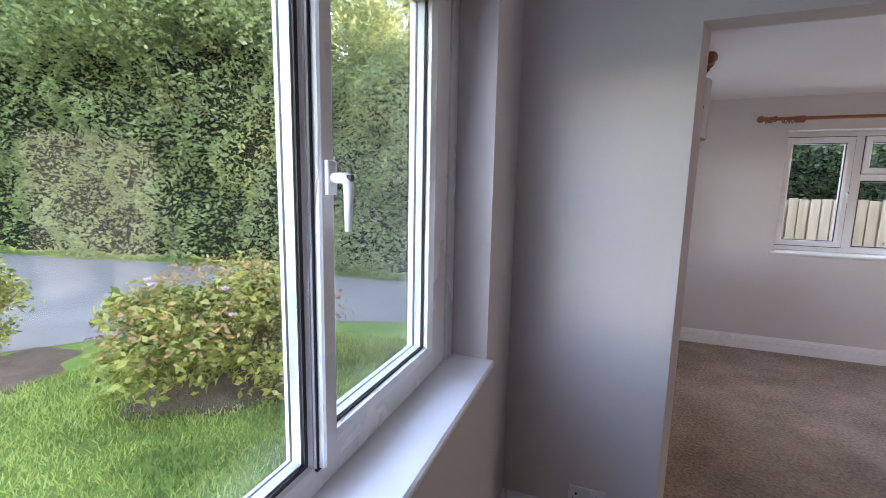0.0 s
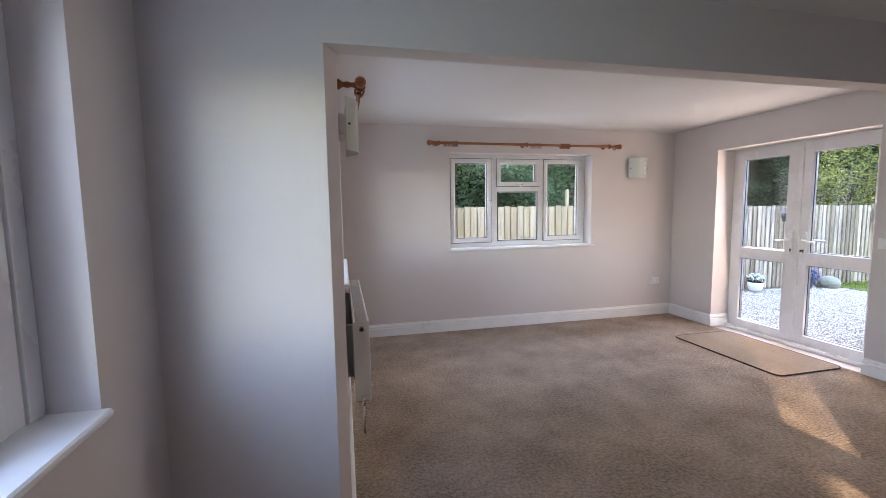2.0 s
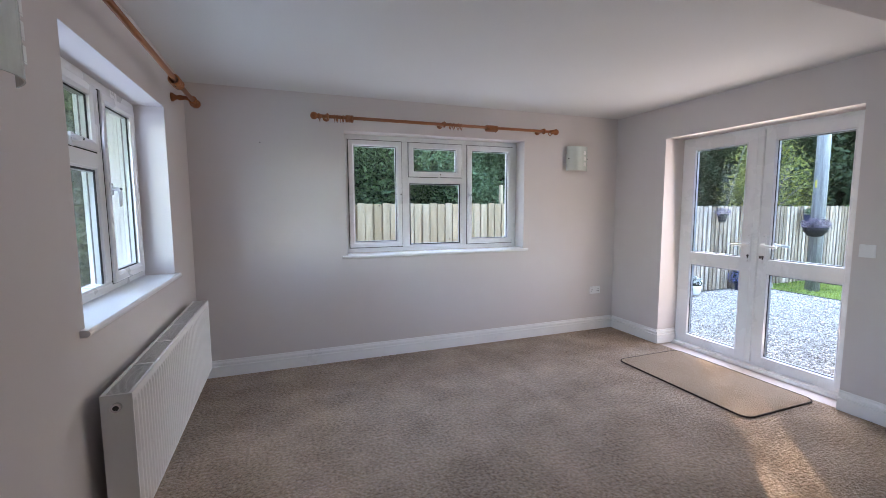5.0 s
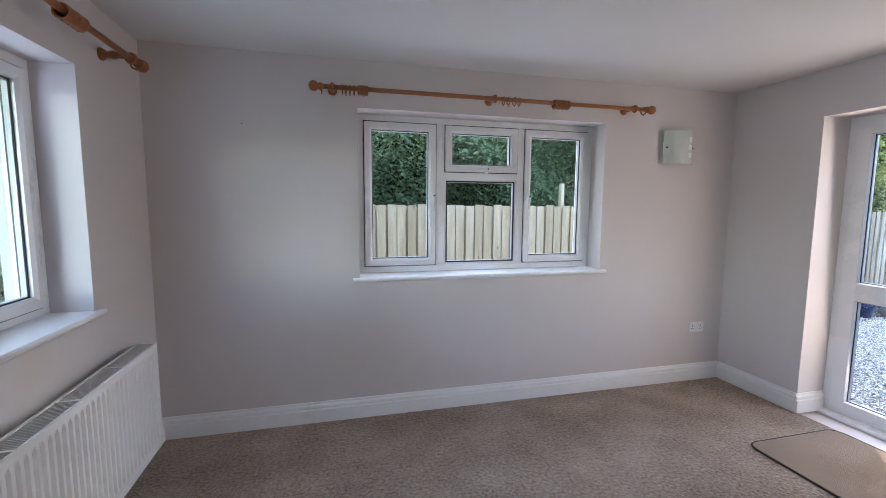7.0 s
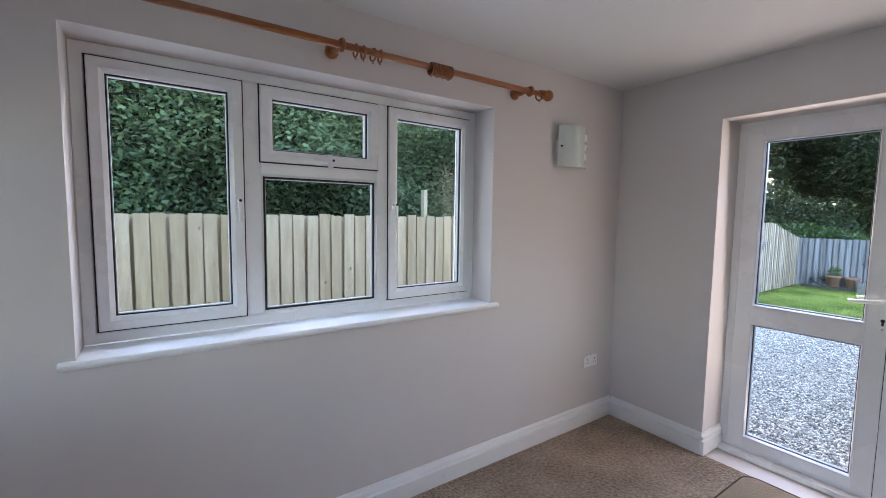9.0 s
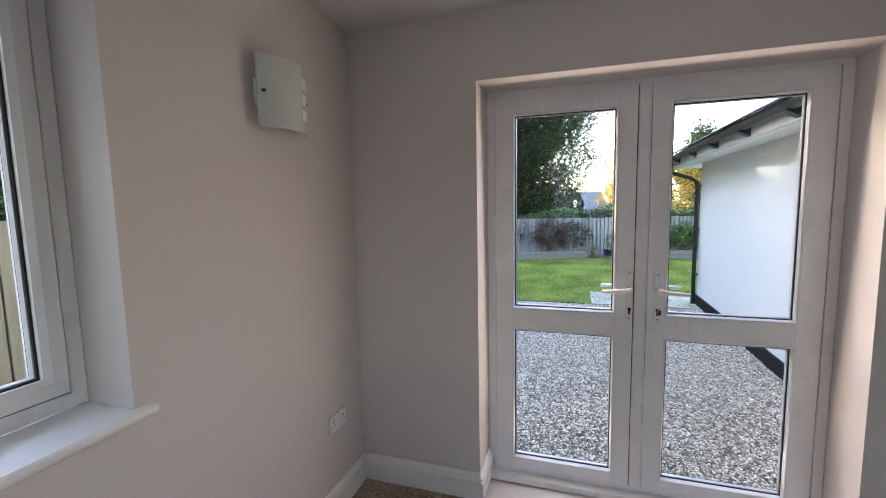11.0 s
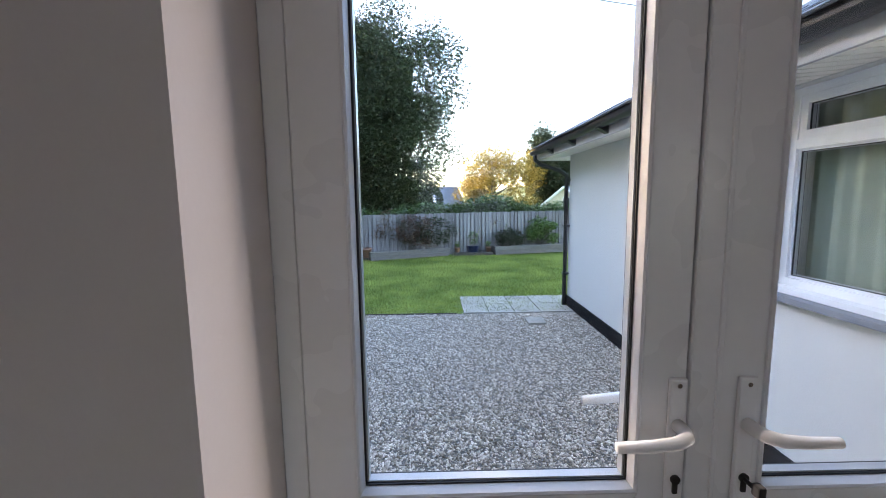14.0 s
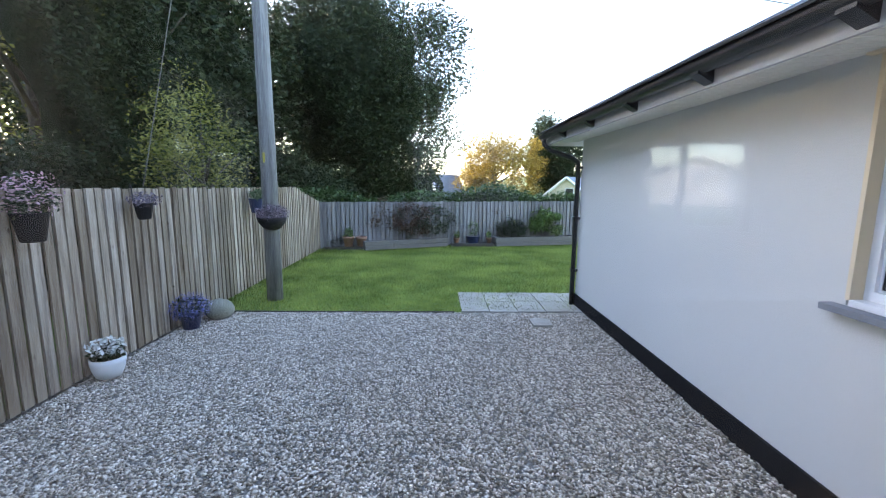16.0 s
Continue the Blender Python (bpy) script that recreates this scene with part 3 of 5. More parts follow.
def door_handle(parent, x, y, way, with_key):
    """A long white backplate with a curved lever and a keyhole."""
    bm = box(bmesh.new(), x - 0.0165, y - 0.011, 0.928, x + 0.0165, y, 1.175, 0.005)
    plate = part("backplate", bm, UPVC, parent, "white long handle plate")
    bm = bent_tube(bmesh.new(), [(x, y - 0.008, 1.088), (x, y - 0.034, 1.088), (x + way * 0.006, y - 0.050, 1.087), (x + way * 0.026, y - 0.058, 1.083), (x + way * 0.07, y - 0.057, 1.078), (x + way * 0.128, y - 0.055, 1.076)], [0.0125, 0.0125, 0.012, 0.0115, 0.0105, 0.0095], 12)
    part("lever", bm, UPVC, plate, "white curved lever", True)
    bm = tube(bmesh.new(), (x, y - 0.016, 0.985), (x, y - 0.010, 0.985), 0.0085, seg=14)
    box(bm, x - 0.0045, y - 0.016, 0.958, x + 0.0045, y - 0.010, 0.985, 0.002)
    if with_key:
        tube(bm, (x, y - 0.045, 0.984), (x, y - 0.014, 0.984), 0.004, seg=8)
        box(bm, x - 0.004, y - 0.055, 0.972, x + 0.010, y - 0.036, 0.994, 0.003)
    part("lock_cylinder", bm, DARK_METAL, plate, "dark lock cylinder")
    for z in (0.94, 1.162):
        part("screw", tube(bmesh.new(), (x, y - 0.0125, z), (x, y - 0.0105, z), 0.0042, seg=10), CHROME, plate)


def french_doors():
    """The pair of glazed doors; u runs to the south from the north jamb."""
    m = EAST @ Matrix.Translation((-4.225, 0, 0))
    f = 0.25                                         # inner face of the leaves behind the wall
    door = base("door_1", m, "white plastic french doors, closed, with glass above and below a mid rail", "door", kind="structure")
    prof = [(0.003, f - 0.004), (0.042, f - 0.004), (0.045, f), (0.045, f + 0.06), (0, f + 0.06), (0, f)]
    part("door_frame", border(bmesh.new(), 0, 0.0, 1.545, 2.105, prof), UPVC, door)
    part("threshold", box(bmesh.new(), 0.0, f - 0.06, -0.015, 1.545, f + 0.12, 0.018, 0.004), UPVC, door)
    for a, b, g0, g1, hx, way in ((0.046, 0.727, 0.145, 0.633, 0.709, -1), (0.788, 1.495, 0.880, 1.388, 0.835, 1)):
        part("shadow_gap", border(bmesh.new(), a - 0.005, 0.036, b + 0.005, 2.066, [(0, f + 0.001), (0.006, f + 0.001), (0.006, f + 0.03), (0, f + 0.03)]), GASKET, door, "dark joint round the leaf")
        bm = bmesh.new()
        y0, y1, e = f - 0.010, f + 0.046, 0.003
        box(bm, a, y0, 0.04, g0 - 0.012, y1, 2.062, e)
        box(bm, g1 + 0.012, y0, 0.04, b, y1, 2.062, e)
        box(bm, g0 - 0.0125, y0 + 0.0006, 0.04, g1 + 0.0125, y1, 0.106, e)
        box(bm, g0 - 0.0125, y0 + 0.0006, 0.844, g1 + 0.0125, y1, 0.953, e)
        box(bm, g0 - 0.0125, y0 + 0.0006, 1.972, g1 + 0.0125, y1, 2.062, e)
        leaf = part("leaf", bm, UPVC, door)
        for z0, z1 in ((0.118, 0.832), (0.966, 1.959)):
            bead = [(0, y0 - 0.005), (0.004, y0 - 0.007), (0.008, y0 - 0.004), (0.013, y0 + 0.014), (0.013, y0 + 0.03), (0, y0 + 0.03)]
            part("glazing_bead", border(bmesh.new(), g0 - 0.013, z0 - 0.013, g1 + 0.013, z1 + 0.013, bead), BEAD, leaf, "light grey glazing bead")
            glazed(leaf, g0, z0, g1, z1, y0 + 0.02)
        door_handle(leaf, hx, y0, way, way > 0)
        bm = box(bmesh.new(), hx - 0.0165, y1, 0.928, hx + 0.0165, y1 + 0.011, 1.175, 0.005)
        plate = part("outer_plate", bm, UPVC, leaf, "white outer handle plate")
        bm = bent_tube(bmesh.new(), [(hx, y1 + 0.008, 1.088), (hx, y1 + 0.04, 1.088), (hx + way * 0.012, y1 + 0.056, 1.086), (hx + way * 0.05, y1 + 0.058, 1.081), (hx + way * 0.128, y1 + 0.055, 1.076)], [0.0125, 0.0125, 0.012, 0.011, 0.0095], 12)
        part("outer_lever", bm, UPVC, plate, "white curved lever", True)
        for z in (0.25, 1.05, 1.85):
            x = a - 0.006 if way < 0 else b + 0.006
            part("hinge", tube(bmesh.new(), (x, y1 + 0.012, z - 0.05), (x, y1 + 0.012, z + 0.05), 0.009, seg=10), UPVC, leaf)
    bm = box(bmesh.new(), 0.731, f - 0.016, 0.04, 0.786, f + 0.055, 2.062, 0.005)
    box(bm, 0.775, f - 0.021, 0.04, 0.783, f - 0.014, 2.062, 0.002)
    part("meeting_cover", bm, UPVC, door, "white cover strip between the leaves")


french_doors()

# ---------- things in the room ----------
def socket(m, u, z, w=0.146, h=0.086, double=True):
    thing = base("double_socket" if double else "light_switch", m @ Matrix.Translation((u, 0, z)), "white plastic double power socket set on the wall" if double else "white plastic light switch on the wall beside the glazed doors", "socket" if double else "switch")
    part("faceplate", box(bmesh.new(), -w / 2, -0.009, -h / 2, w / 2, -0.0005, h / 2, 0.003), UPVC, thing)
    if double:
        for s in (-1, 1):
            part("rocker", box(bmesh.new(), s * 0.022 - 0.008, -0.013, 0.012, s * 0.022 + 0.008, -0.009, 0.030, 0.002), UPVC, thing)
            bm = bmesh.new()
            box(bm, s * 0.042 - 0.004, -0.0095, 0.006, s * 0.042 + 0.004, -0.0088, 0.016)
            for k in (-1, 1):
                box(bm, s * 0.042 + k * 0.011 - 0.004, -0.0095, -0.016, s * 0.042 + k * 0.011 + 0.004, -0.0088, -0.010)
            part("pin_holes", bm, DARK_METAL, thing, "dark pin holes")
    else:
        part("rocker", box(bmesh.new(), -0.012, -0.014, -0.018, 0.012, -0.009, 0.018, 0.002), UPVC, thing)


socket(NORTH, 4.285, 0.46)
socket(EAST, -2.60, 1.12, 0.086, 0.086, False)
socket(Matrix.Translation((0, PY, 0)), -0.06, 0.20)


def wall_nail(m, u, z, label):
    ob = mesh_object("wall_screw", tube(bmesh.new(), (0, -0.014, -0.004), (0, -0.0005, 0), 0.004, 0.003, 8), DARK_METAL)
    ob.matrix_basis = m @ Matrix.Translation((u, 0, z))
    tagged(ob, label, "screw", "screws in the walls")


wall_nail(NORTH, 0.785, 1.965, "dark picture hook in the bare wall")
for u, z in ((-2.30, 1.98), (-2.32, 1.82), (-2.27, 1.57)):
    wall_nail(EAST, u, z, "dark screw in the wall beside the doors")


def wall_lamp(m, u, z, label):
    """A bowed square of frosted glass on a small white back box."""
    thing = base("wall_lamp", m @ Matrix.Translation((u, 0, z)), label, "wall lamp", "frosted wall lamps")
    part("back_box", box(bmesh.new(), -0.115, -0.03, -0.05, 0.115, -0.0005, 0.05, 0.004), GLOSS_WHITE, thing)
    bm = bmesh.new()
    n = 16
    rows = []
    for off in (0.0, 0.005):
        for zz in (-0.128, 0.128):
            rows.append([bm.verts.new((-0.135 + 0.27 * k / n, -0.034 - off - 0.062 * (1 - (2 * k / n - 1) ** 2), zz)) for k in range(n + 1)])
    a, b, c, d = rows
    for k in range(n):
        for p, q in ((a, b), (d, c), (c, a), (b, d)):
            bm.faces.new((p[k], p[k + 1], q[k + 1], q[k]))
    for k in (0, n):
        bm.faces.new((a[k], b[k], d[k], c[k]))
    bmesh.ops.recalc_face_normals(bm, faces=bm.faces[:])
    shade = part("shade", bm, FROSTED, thing, "bowed frosted glass shade")
    for k, zz in enumerate((-0.06, 0.0, 0.06)):
        for q in range(2):
            x = 0.050 + q * 0.022
            y = -0.0415 - 0.062 * (1 - (x / 0.135) ** 2)
            part("etched_square", box(bmesh.new(), x - 0.007, y - 0.001, zz - 0.02, x + 0.007, y + 0.001, zz + 0.02), FROSTED_PLAIN, shade, "pale etched rectangle")
    for s in (-1, 1):
        part("screw", tube(bmesh.new(), (s * 0.120, -0.058, 0), (s * 0.120, -0.045, 0), 0.006, seg=10), DARK_METAL, shade, "small dark screw")


wall_lamp(NORTH, 3.96, 1.935, "square bowed frosted glass wall lamp near the corner")
wall_lamp(WEST, 2.38, 1.875, "square bowed frosted glass wall lamp beside the window")


def curtain_pole(m, u0, u1, z, brackets, singles, bunches, label):
    """A turned pine pole with ball finials, brackets and loose rings; out from the wall by 0.13."""
    d = -0.13
    thing = base("curtain_pole", m @ Matrix.Translation((0, d, z)), label, "curtain pole", "pine curtain poles")
    part("pole", tube(bmesh.new(), (u0 + 0.04, 0, 0), (u1 - 0.04, 0, 0), 0.0145, seg=16), PINE, thing, "", True)
    across = Matrix.Rotation(math.pi / 2, 4, "Y")
    for u, s in ((u0, 1), (u1, -1)):
        prof = [(0.001, 0.0), (0.016, 0.004), (0.027, 0.014), (0.032, 0.030), (0.028, 0.046), (0.018, 0.056), (0.018, 0.062), (0.024, 0.066), (0.024, 0.074), (0.017, 0.078), (0.017, 0.092)]
        part("finial", lathe(bmesh.new(), prof, Matrix.Translation((u, 0, 0)) @ Matrix.Rotation(s * math.pi / 2, 4, "Y")), PINE, thing, "turned ball finial", True)
    for u in brackets:
        out = Matrix.Translation((u, -d - 0.001, 0.010)) @ Matrix.Rotation(math.pi / 2, 4, "X")
        prof = [(0.030, 0.0), (0.030, 0.010), (0.022, 0.020), (0.014, 0.034), (0.019, 0.055), (0.013, 0.080), (0.018, 0.105), (0.016, 0.125)]
        br = part("bracket", lathe(bmesh.new(), prof, out, 16), PINE, thing, "turned wooden bracket", True)
        part("cup", torus(bmesh.new(), Matrix.Translation((u, 0, 0)) @ across, 0.020, 0.009), PINE, br, "", True)
    for k, u in enumerate(singles):
        lean = Matrix.Rotation(0.12 * math.sin(3.7 * k), 4, "Z")
        rg = part("curtain_ring", torus(bmesh.new(), Matrix.Translation((u, 0, -0.010)) @ lean @ across, 0.026, 0.0045, 18, 6), PINE, thing, "", True)
        part("eyelet", torus(bmesh.new(), Matrix.Translation((u, 0, -0.044)), 0.004, 0.001, 8, 4), DARK_METAL, rg, "small dark screw eye")
    for a, b in bunches:
        n = int((b - a) / 0.0105)
        for k in range(n):
            u = a + (k + 0.5) * (b - a) / n
            rg = part("curtain_ring", torus(bmesh.new(), Matrix.Translation((u, 0.001 * math.sin(5 * k), -0.008)) @ across, 0.0265, 0.0052, 18, 6), PINE, thing, "", True)
            if k % 3 == 0:
                part("eyelet", torus(bmesh.new(), Matrix.Translation((u, 0, -0.042)), 0.004, 0.001, 8, 4), DARK_METAL, rg, "small dark screw eye")


curtain_pole(NORTH, 1.185, 3.645, 2.185, (1.325, 2.38, 3.47), (1.262, 1.385, 1.405, 1.43, 1.455, 2.44, 2.475, 2.52, 2.553, 3.545), ((1.475, 1.54), (2.81, 2.93)), "varnished pine curtain pole with wooden rings over the garden window")
curtain_pole(WEST, 2.58, 4.62, 2.175, (2.71, 4.47), (2.66, 4.52), ((2.75, 2.81), (3.92, 4.05)), "varnished pine curtain pole with bunched rings over the radiator window")


def radiator():
    """A double panel radiator with a top grille, standing off the west wall under the window."""
    u0, u1, z0, z1 = 2.82, 4.505, 0.205, 0.735
    y0, y1 = -0.150, -0.045                         # front face and back panel, out from the wall
    thing = base("radiator", WEST, "white enamelled double panel radiator with a slotted top grille", "radiator")
    bm = bmesh.new()
    n = 44
    step = (u1 - u0 - 0.05) / n
    xs = [u0]
    ys = [y0 + 0.004]
    for k in range(n):
        a = u0 + 0.025 + k * step
        xs += [a + step * 0.06, a + step * 0.26, a + step * 0.56, a + step * 0.76]
        ys += [y0 + 0.009, y0, y0, y0 + 0.009]
    xs.append(u1)
    ys.append(y0 + 0.004)
    levels = [(z0, 0.006), (z0 + 0.022, 0.002), (z0 + 0.040, 0.0), (z1 - 0.045, 0.0), (z1 - 0.028, 0.002), (z1 - 0.004, 0.002), (z1, 0.006)]
    flat = y0 + 0.002
    grid = []
    for i, (z, back) in enumerate(levels):
        ribbed = i in (2, 3)
        grid.append([bm.verts.new((x, (y if ribbed else flat) + back, z)) for x, y in zip(xs, ys)])
    for lo, hi in zip(grid, grid[1:]):
        for k in range(len(xs) - 1):
            bm.faces.new((lo[k], lo[k + 1], hi[k + 1], hi[k]))
    part("front_panel", bm, RADIATOR, thing, "ribbed front panel")
    part("back_panel", box(bmesh.new(), u0 + 0.01, y1 - 0.012, z0, u1 - 0.01, y1, z1 - 0.004, 0.003), RADIATOR, thing)
    for u, s in ((u0, -1), (u1, 1)):
        part("end_panel", box(bmesh.new(), min(u, u - s * 0.003), y0 + 0.003, z0 + 0.004, max(u, u - s * 0.003), y1, z1 - 0.001, 0.001), RADIATOR, thing)
    bm = bmesh.new()
    box(bm, u0, y0 + 0.004, z1 - 0.004, u1, y0 + 0.016, z1 + 0.001, 0.001)
    box(bm, u0, y1 - 0.012, z1 - 0.004, u1, y1, z1 + 0.001, 0.001)
    for k in range(6):
        a = u0 + (u1 - u0) * k / 5
        box(bm, max(u0, a - 0.006), y0 + 0.016, z1 - 0.004, min(u1, a + 0.006), y1 - 0.012, z1 + 0.0008)
    grille = part("top_grille", bm, RADIATOR, thing, "slotted top grille")
    bm = bmesh.new()
    for k in range(150):
        a = u0 + 0.01 + (u1 - u0 - 0.02) * (k + 0.5) / 150
        box(bm, a - 0.0011, y0 + 0.016, z1 - 0.012, a + 0.0011, y1 - 0.012, z1 - 0.002)
    part("slot_plate", bm, RADIATOR, grille)
    # Solid dark block in place of the shaded space below the slots.
    part("convector_fins", box(bmesh.new(), u0 + 0.02, y0 + 0.012, z0 + 0.03, u1 - 0.02, y1 - 0.014, z1 - 0.05), GRILLE_DARK, thing, "dark block painted as the shade among the inner fins")
    for u, s in ((u0, -1),):
        bm = tube(bmesh.new(), (u - 0.016, (y0 + y1) / 2, z1 - 0.045), (u - 0.001, (y0 + y1) / 2, z1 - 0.045), 0.017, seg=18)
        plug = part("blanking_plug", bm, CHROME, thing, "round metal blanking plug")
        part("plug_recess", tube(bmesh.new(), (u - 0.0165, (y0 + y1) / 2, z1 - 0.045), (u - 0.0155, (y0 + y1) / 2, z1 - 0.045), 0.010, seg=14), DARK_METAL, plug)
        bm = tube(bmesh.new(), (u - 0.03, (y0 + y1) / 2, z0 + 0.02), (u, (y0 + y1) / 2, z0 + 0.02), 0.010, seg=12)
        tube(bm, (u - 0.03, (y0 + y1) / 2, z0 - 0.01), (u - 0.03, (y0 + y1) / 2, z0 + 0.045), 0.012, seg=12)
        tube(bm, (u - 0.03, (y0 + y1) / 2, 0.0), (u - 0.03, (y0 + y1) / 2, z0 - 0.008), 0.0075, seg=10)
        part("valve", bm, CHROME, thing, "metal valve with its pipe into the floor", True)
    for u in (u0 + 0.25, u1 - 0.25):
        part("wall_bracket", box(bmesh.new(), u - 0.02, y1, z0 + 0.08, u + 0.02, -0.001, z1 - 0.08), RADIATOR, thing)


radiator()


def door_mat():
    """An offcut of carpet with rounded corners and a dark bound edge, lying before the doors."""
    x0, x1, y0, y1, r, h = 3.79, 4.52, 2.80, 3.97, 0.07, 0.010
    thing = base("door_mat", Matrix.Translation(((x0 + x1) / 2, (y0 + y1) / 2, 0.001)), "beige carpet offcut mat with a dark bound edge", "door mat")
    a, b = (x1 - x0) / 2, (y1 - y0) / 2
    line = []
    for cx, cy, s in ((a - r, b - r, 0), (-a + r, b - r, 90), (-a + r, -b + r, 180), (a - r, -b + r, 270)):
        for k in range(7):
            g = radians(s + 15 * k)
            line.append((cx + r * math.cos(g), cy + r * math.sin(g)))
    bm = bmesh.new()
    lo = [bm.verts.new((x, y, 0)) for x, y in line]
    hi = [bm.verts.new((x * 0.99, y * 0.994, h)) for x, y in line]
    bm.faces.new(hi)
    for k in range(len(line)):
        bm.faces.new((lo[k], lo[(k + 1) % len(line)], hi[(k + 1) % len(line)], hi[k]))
    part("mat_top", bm, MAT_PILE, thing)
    loop = [(x, y, 0.006) for x, y in line]
    bm = bent_tube(bmesh.new(), loop + loop[:1], 0.0065, 6)
    part("bound_edge", bm, BINDING, thing, "dark bound edge", True)


door_mat()
# ---------- outside: ground ----------
bm = bmesh.new()
n = 40
half = 450.0
def spread_at(k):
    s = 2 * k / n - 1
    return half * s * abs(s) ** 1.5
pts = [[bm.verts.new((spread_at(i), spread_at(j), GZ - 0.022)) for j in range(n + 1)] for i in range(n + 1)]
for i in range(n):
    for j in range(n):
        bm.faces.new((pts[i][j], pts[i + 1][j], pts[i + 1][j + 1], pts[i][j + 1]))
tagged(mesh_object("ground", bm, SOIL_GRASS), kind="structure")
bm = box(bmesh.new(), EX + 0.31, 1.70, GZ - 0.10, 10.60, 7.28, GZ - 0.008)
box(bm, -2.0, NY + 0.30, GZ - 0.10, EX + 0.31, 7.28, GZ - 0.008)
tagged(mesh_object("gravel_yard", bm, GRAVEL_BED), kind="structure")
bm = bmesh.new()
far = [(-60, -8), (-26, 2.2), (-16, 5.9), (-13.2, 6.35), (-8.8, 7.2), (-3.4, 7.7), (-1.0, 8.2), (-0.9, 16)]
near = [(-60, -16), (-26, -6.0), (-11, -1.0), (-6.5, 2.0), (-4.6, 4.4), (-3.0, 5.1), (-2.3, 5.4), (-2.2, 16)]
top = [[bm.verts.new((x, y, GZ - 0.012)) for x, y in line] for line in (far, near)]
for k in range(len(far) - 1):
    bm.faces.new((top[0][k], top[1][k], top[1][k + 1], top[0][k + 1]))
tagged(mesh_object("road", bm, ASPHALT), kind="structure")


def chip():
    """A rough six-cornered chip of stone."""
    v = np.array([(1, 0, 0), (-1, 0, 0), (0, 1, 0), (0, -1, 0), (0, 0, 1), (0, 0, -1)], float)
    f = np.array([(0, 2, 4), (2, 1, 4), (1, 3, 4), (3, 0, 4), (2, 0, 5), (1, 2, 5), (3, 1, 5), (0, 3, 5)])
    return v, f


def gravel(x0, y0, x1, y1, count, seed):
    """Loose angular stones lying on the yard."""
    rng = np.random.default_rng(seed)
    v, f = chip()
    nv = len(v)
    at = np.stack([rng.uniform(x0, x1, count), rng.uniform(y0, y1, count), np.zeros(count)], 1)
    size = 0.0108 * rng.uniform(0.55, 1.55, (count, 1))
    body = v[None] * size[:, None] * np.stack([rng.uniform(0.8, 1.4, count), rng.uniform(0.7, 1.1, count), rng.uniform(0.4, 0.75, count)], 1)[:, None]
    body = body * rng.uniform(0.7, 1.2, (count, nv, 1)) + rng.normal(0, 0.003, (count, nv, 3))
    a = rng.uniform(0, 2 * np.pi, count)
    b = rng.normal(0, 0.35, count)
    ca, sa, cb, sb = np.cos(a)[:, None], np.sin(a)[:, None], np.cos(b)[:, None], np.sin(b)[:, None]
    x, y, z = body[..., 0], body[..., 1], body[..., 2]
    y, z = y * cb - z * sb, y * sb + z * cb
    x, y = x * ca - y * sa, x * sa + y * ca
    place = np.stack([x, y, z], 2) + at[:, None]
    place[..., 2] += GZ - 0.003 + rng.uniform(-0.004, 0.008, (count, 1))
    tris = (f[None] + (np.arange(count) * nv)[:, None, None]).reshape(-1, 3)
    ob = solids("gravel", place.reshape(-1, 3), tris, GRAVEL)
    return tagged(ob, "loose pale grey angular gravel covering the yard", "gravel", kind="stuff")


gravel(EX + 0.33, 1.74, 10.57, 7.16, 150000, 5)


def blades(name, outline, count, height, seed, label):
    """Short grass blades over a four-cornered patch."""
    rng = np.random.default_rng(seed)
    s, t = rng.uniform(size=(2, count, 1))
    a, b, c, d = (np.array(p, float) for p in outline)
    xy = (a * (1 - s) + b * s) * (1 - t) + (d * (1 - s) + c * s) * t
    foot = np.concatenate([xy, np.full((count, 1), GZ - 0.024)], 1)
    h = height * rng.uniform(0.5, 1.3, (count, 1))
    g = rng.uniform(0, 2 * np.pi, (count, 1))
    lean = np.concatenate([rng.normal(0, 0.45, (count, 2)) * h, h], 1)
    side = np.concatenate([np.cos(g), np.sin(g), np.zeros((count, 1))], 1) * 0.006
    corners = np.stack([foot - side, foot + side, foot + lean * 0.7 + side * 0.7, foot + lean], 1)
    return tagged(quads(name, corners, GRASS), label, "grass", kind="stuff")


blades("lawn_grass", ((10.66, -1.0), (17.6, -1.0), (17.0, 7.2), (10.66, 7.2)), 70000, 0.05, 11, "short mown green lawn in the back garden")
blades("front_grass", ((-6.0, -1.5), (-0.75, -1.5), (-0.75, 4.9), (-4.4, 4.3)), 60000, 0.05, 12, "green front lawn below the window")

# paving strip between gravel and lawn
slabs = base("paving", Matrix.Translation((10.62, 1.8, GZ)), "pale concrete paving slabs between gravel and lawn", "paving", kind="structure")
slab_mesh = None
for i in range(2):
    for j in range(5):
        if slab_mesh is None:
            bm = box(bmesh.new(), 0, 0, -0.04, 0.545, 0.405, 0.004, 0.006)
            first = part("slab", bm, PAVING, slabs)
            slab_mesh = first.data
            ob = first
        else:
            ob = new("slab", slab_mesh)
            ob.parent = slabs
        ob.location = (0.01 + i * 0.557, -0.36 + j * 0.417, 0.002 * ((i * 3 + j * 5) % 3))
edging = base("lawn_edging", Matrix.Translation((10.60, 3.62, GZ)), "dark timber edging between gravel and lawn", "edging", kind="structure")
part("edge_board", box(bmesh.new(), -0.012, 0, -0.08, 0.012, 3.55, 0.014, 0.003), BARK, edging)
bm = box(bmesh.new(), 9.93, 2.36, GZ - 0.02, 10.22, 2.62, GZ + 0.035, 0.008)
tagged(mesh_object("drain_cover", bm, PAVING), "small pale concrete drain cover in the gravel", "drain cover")


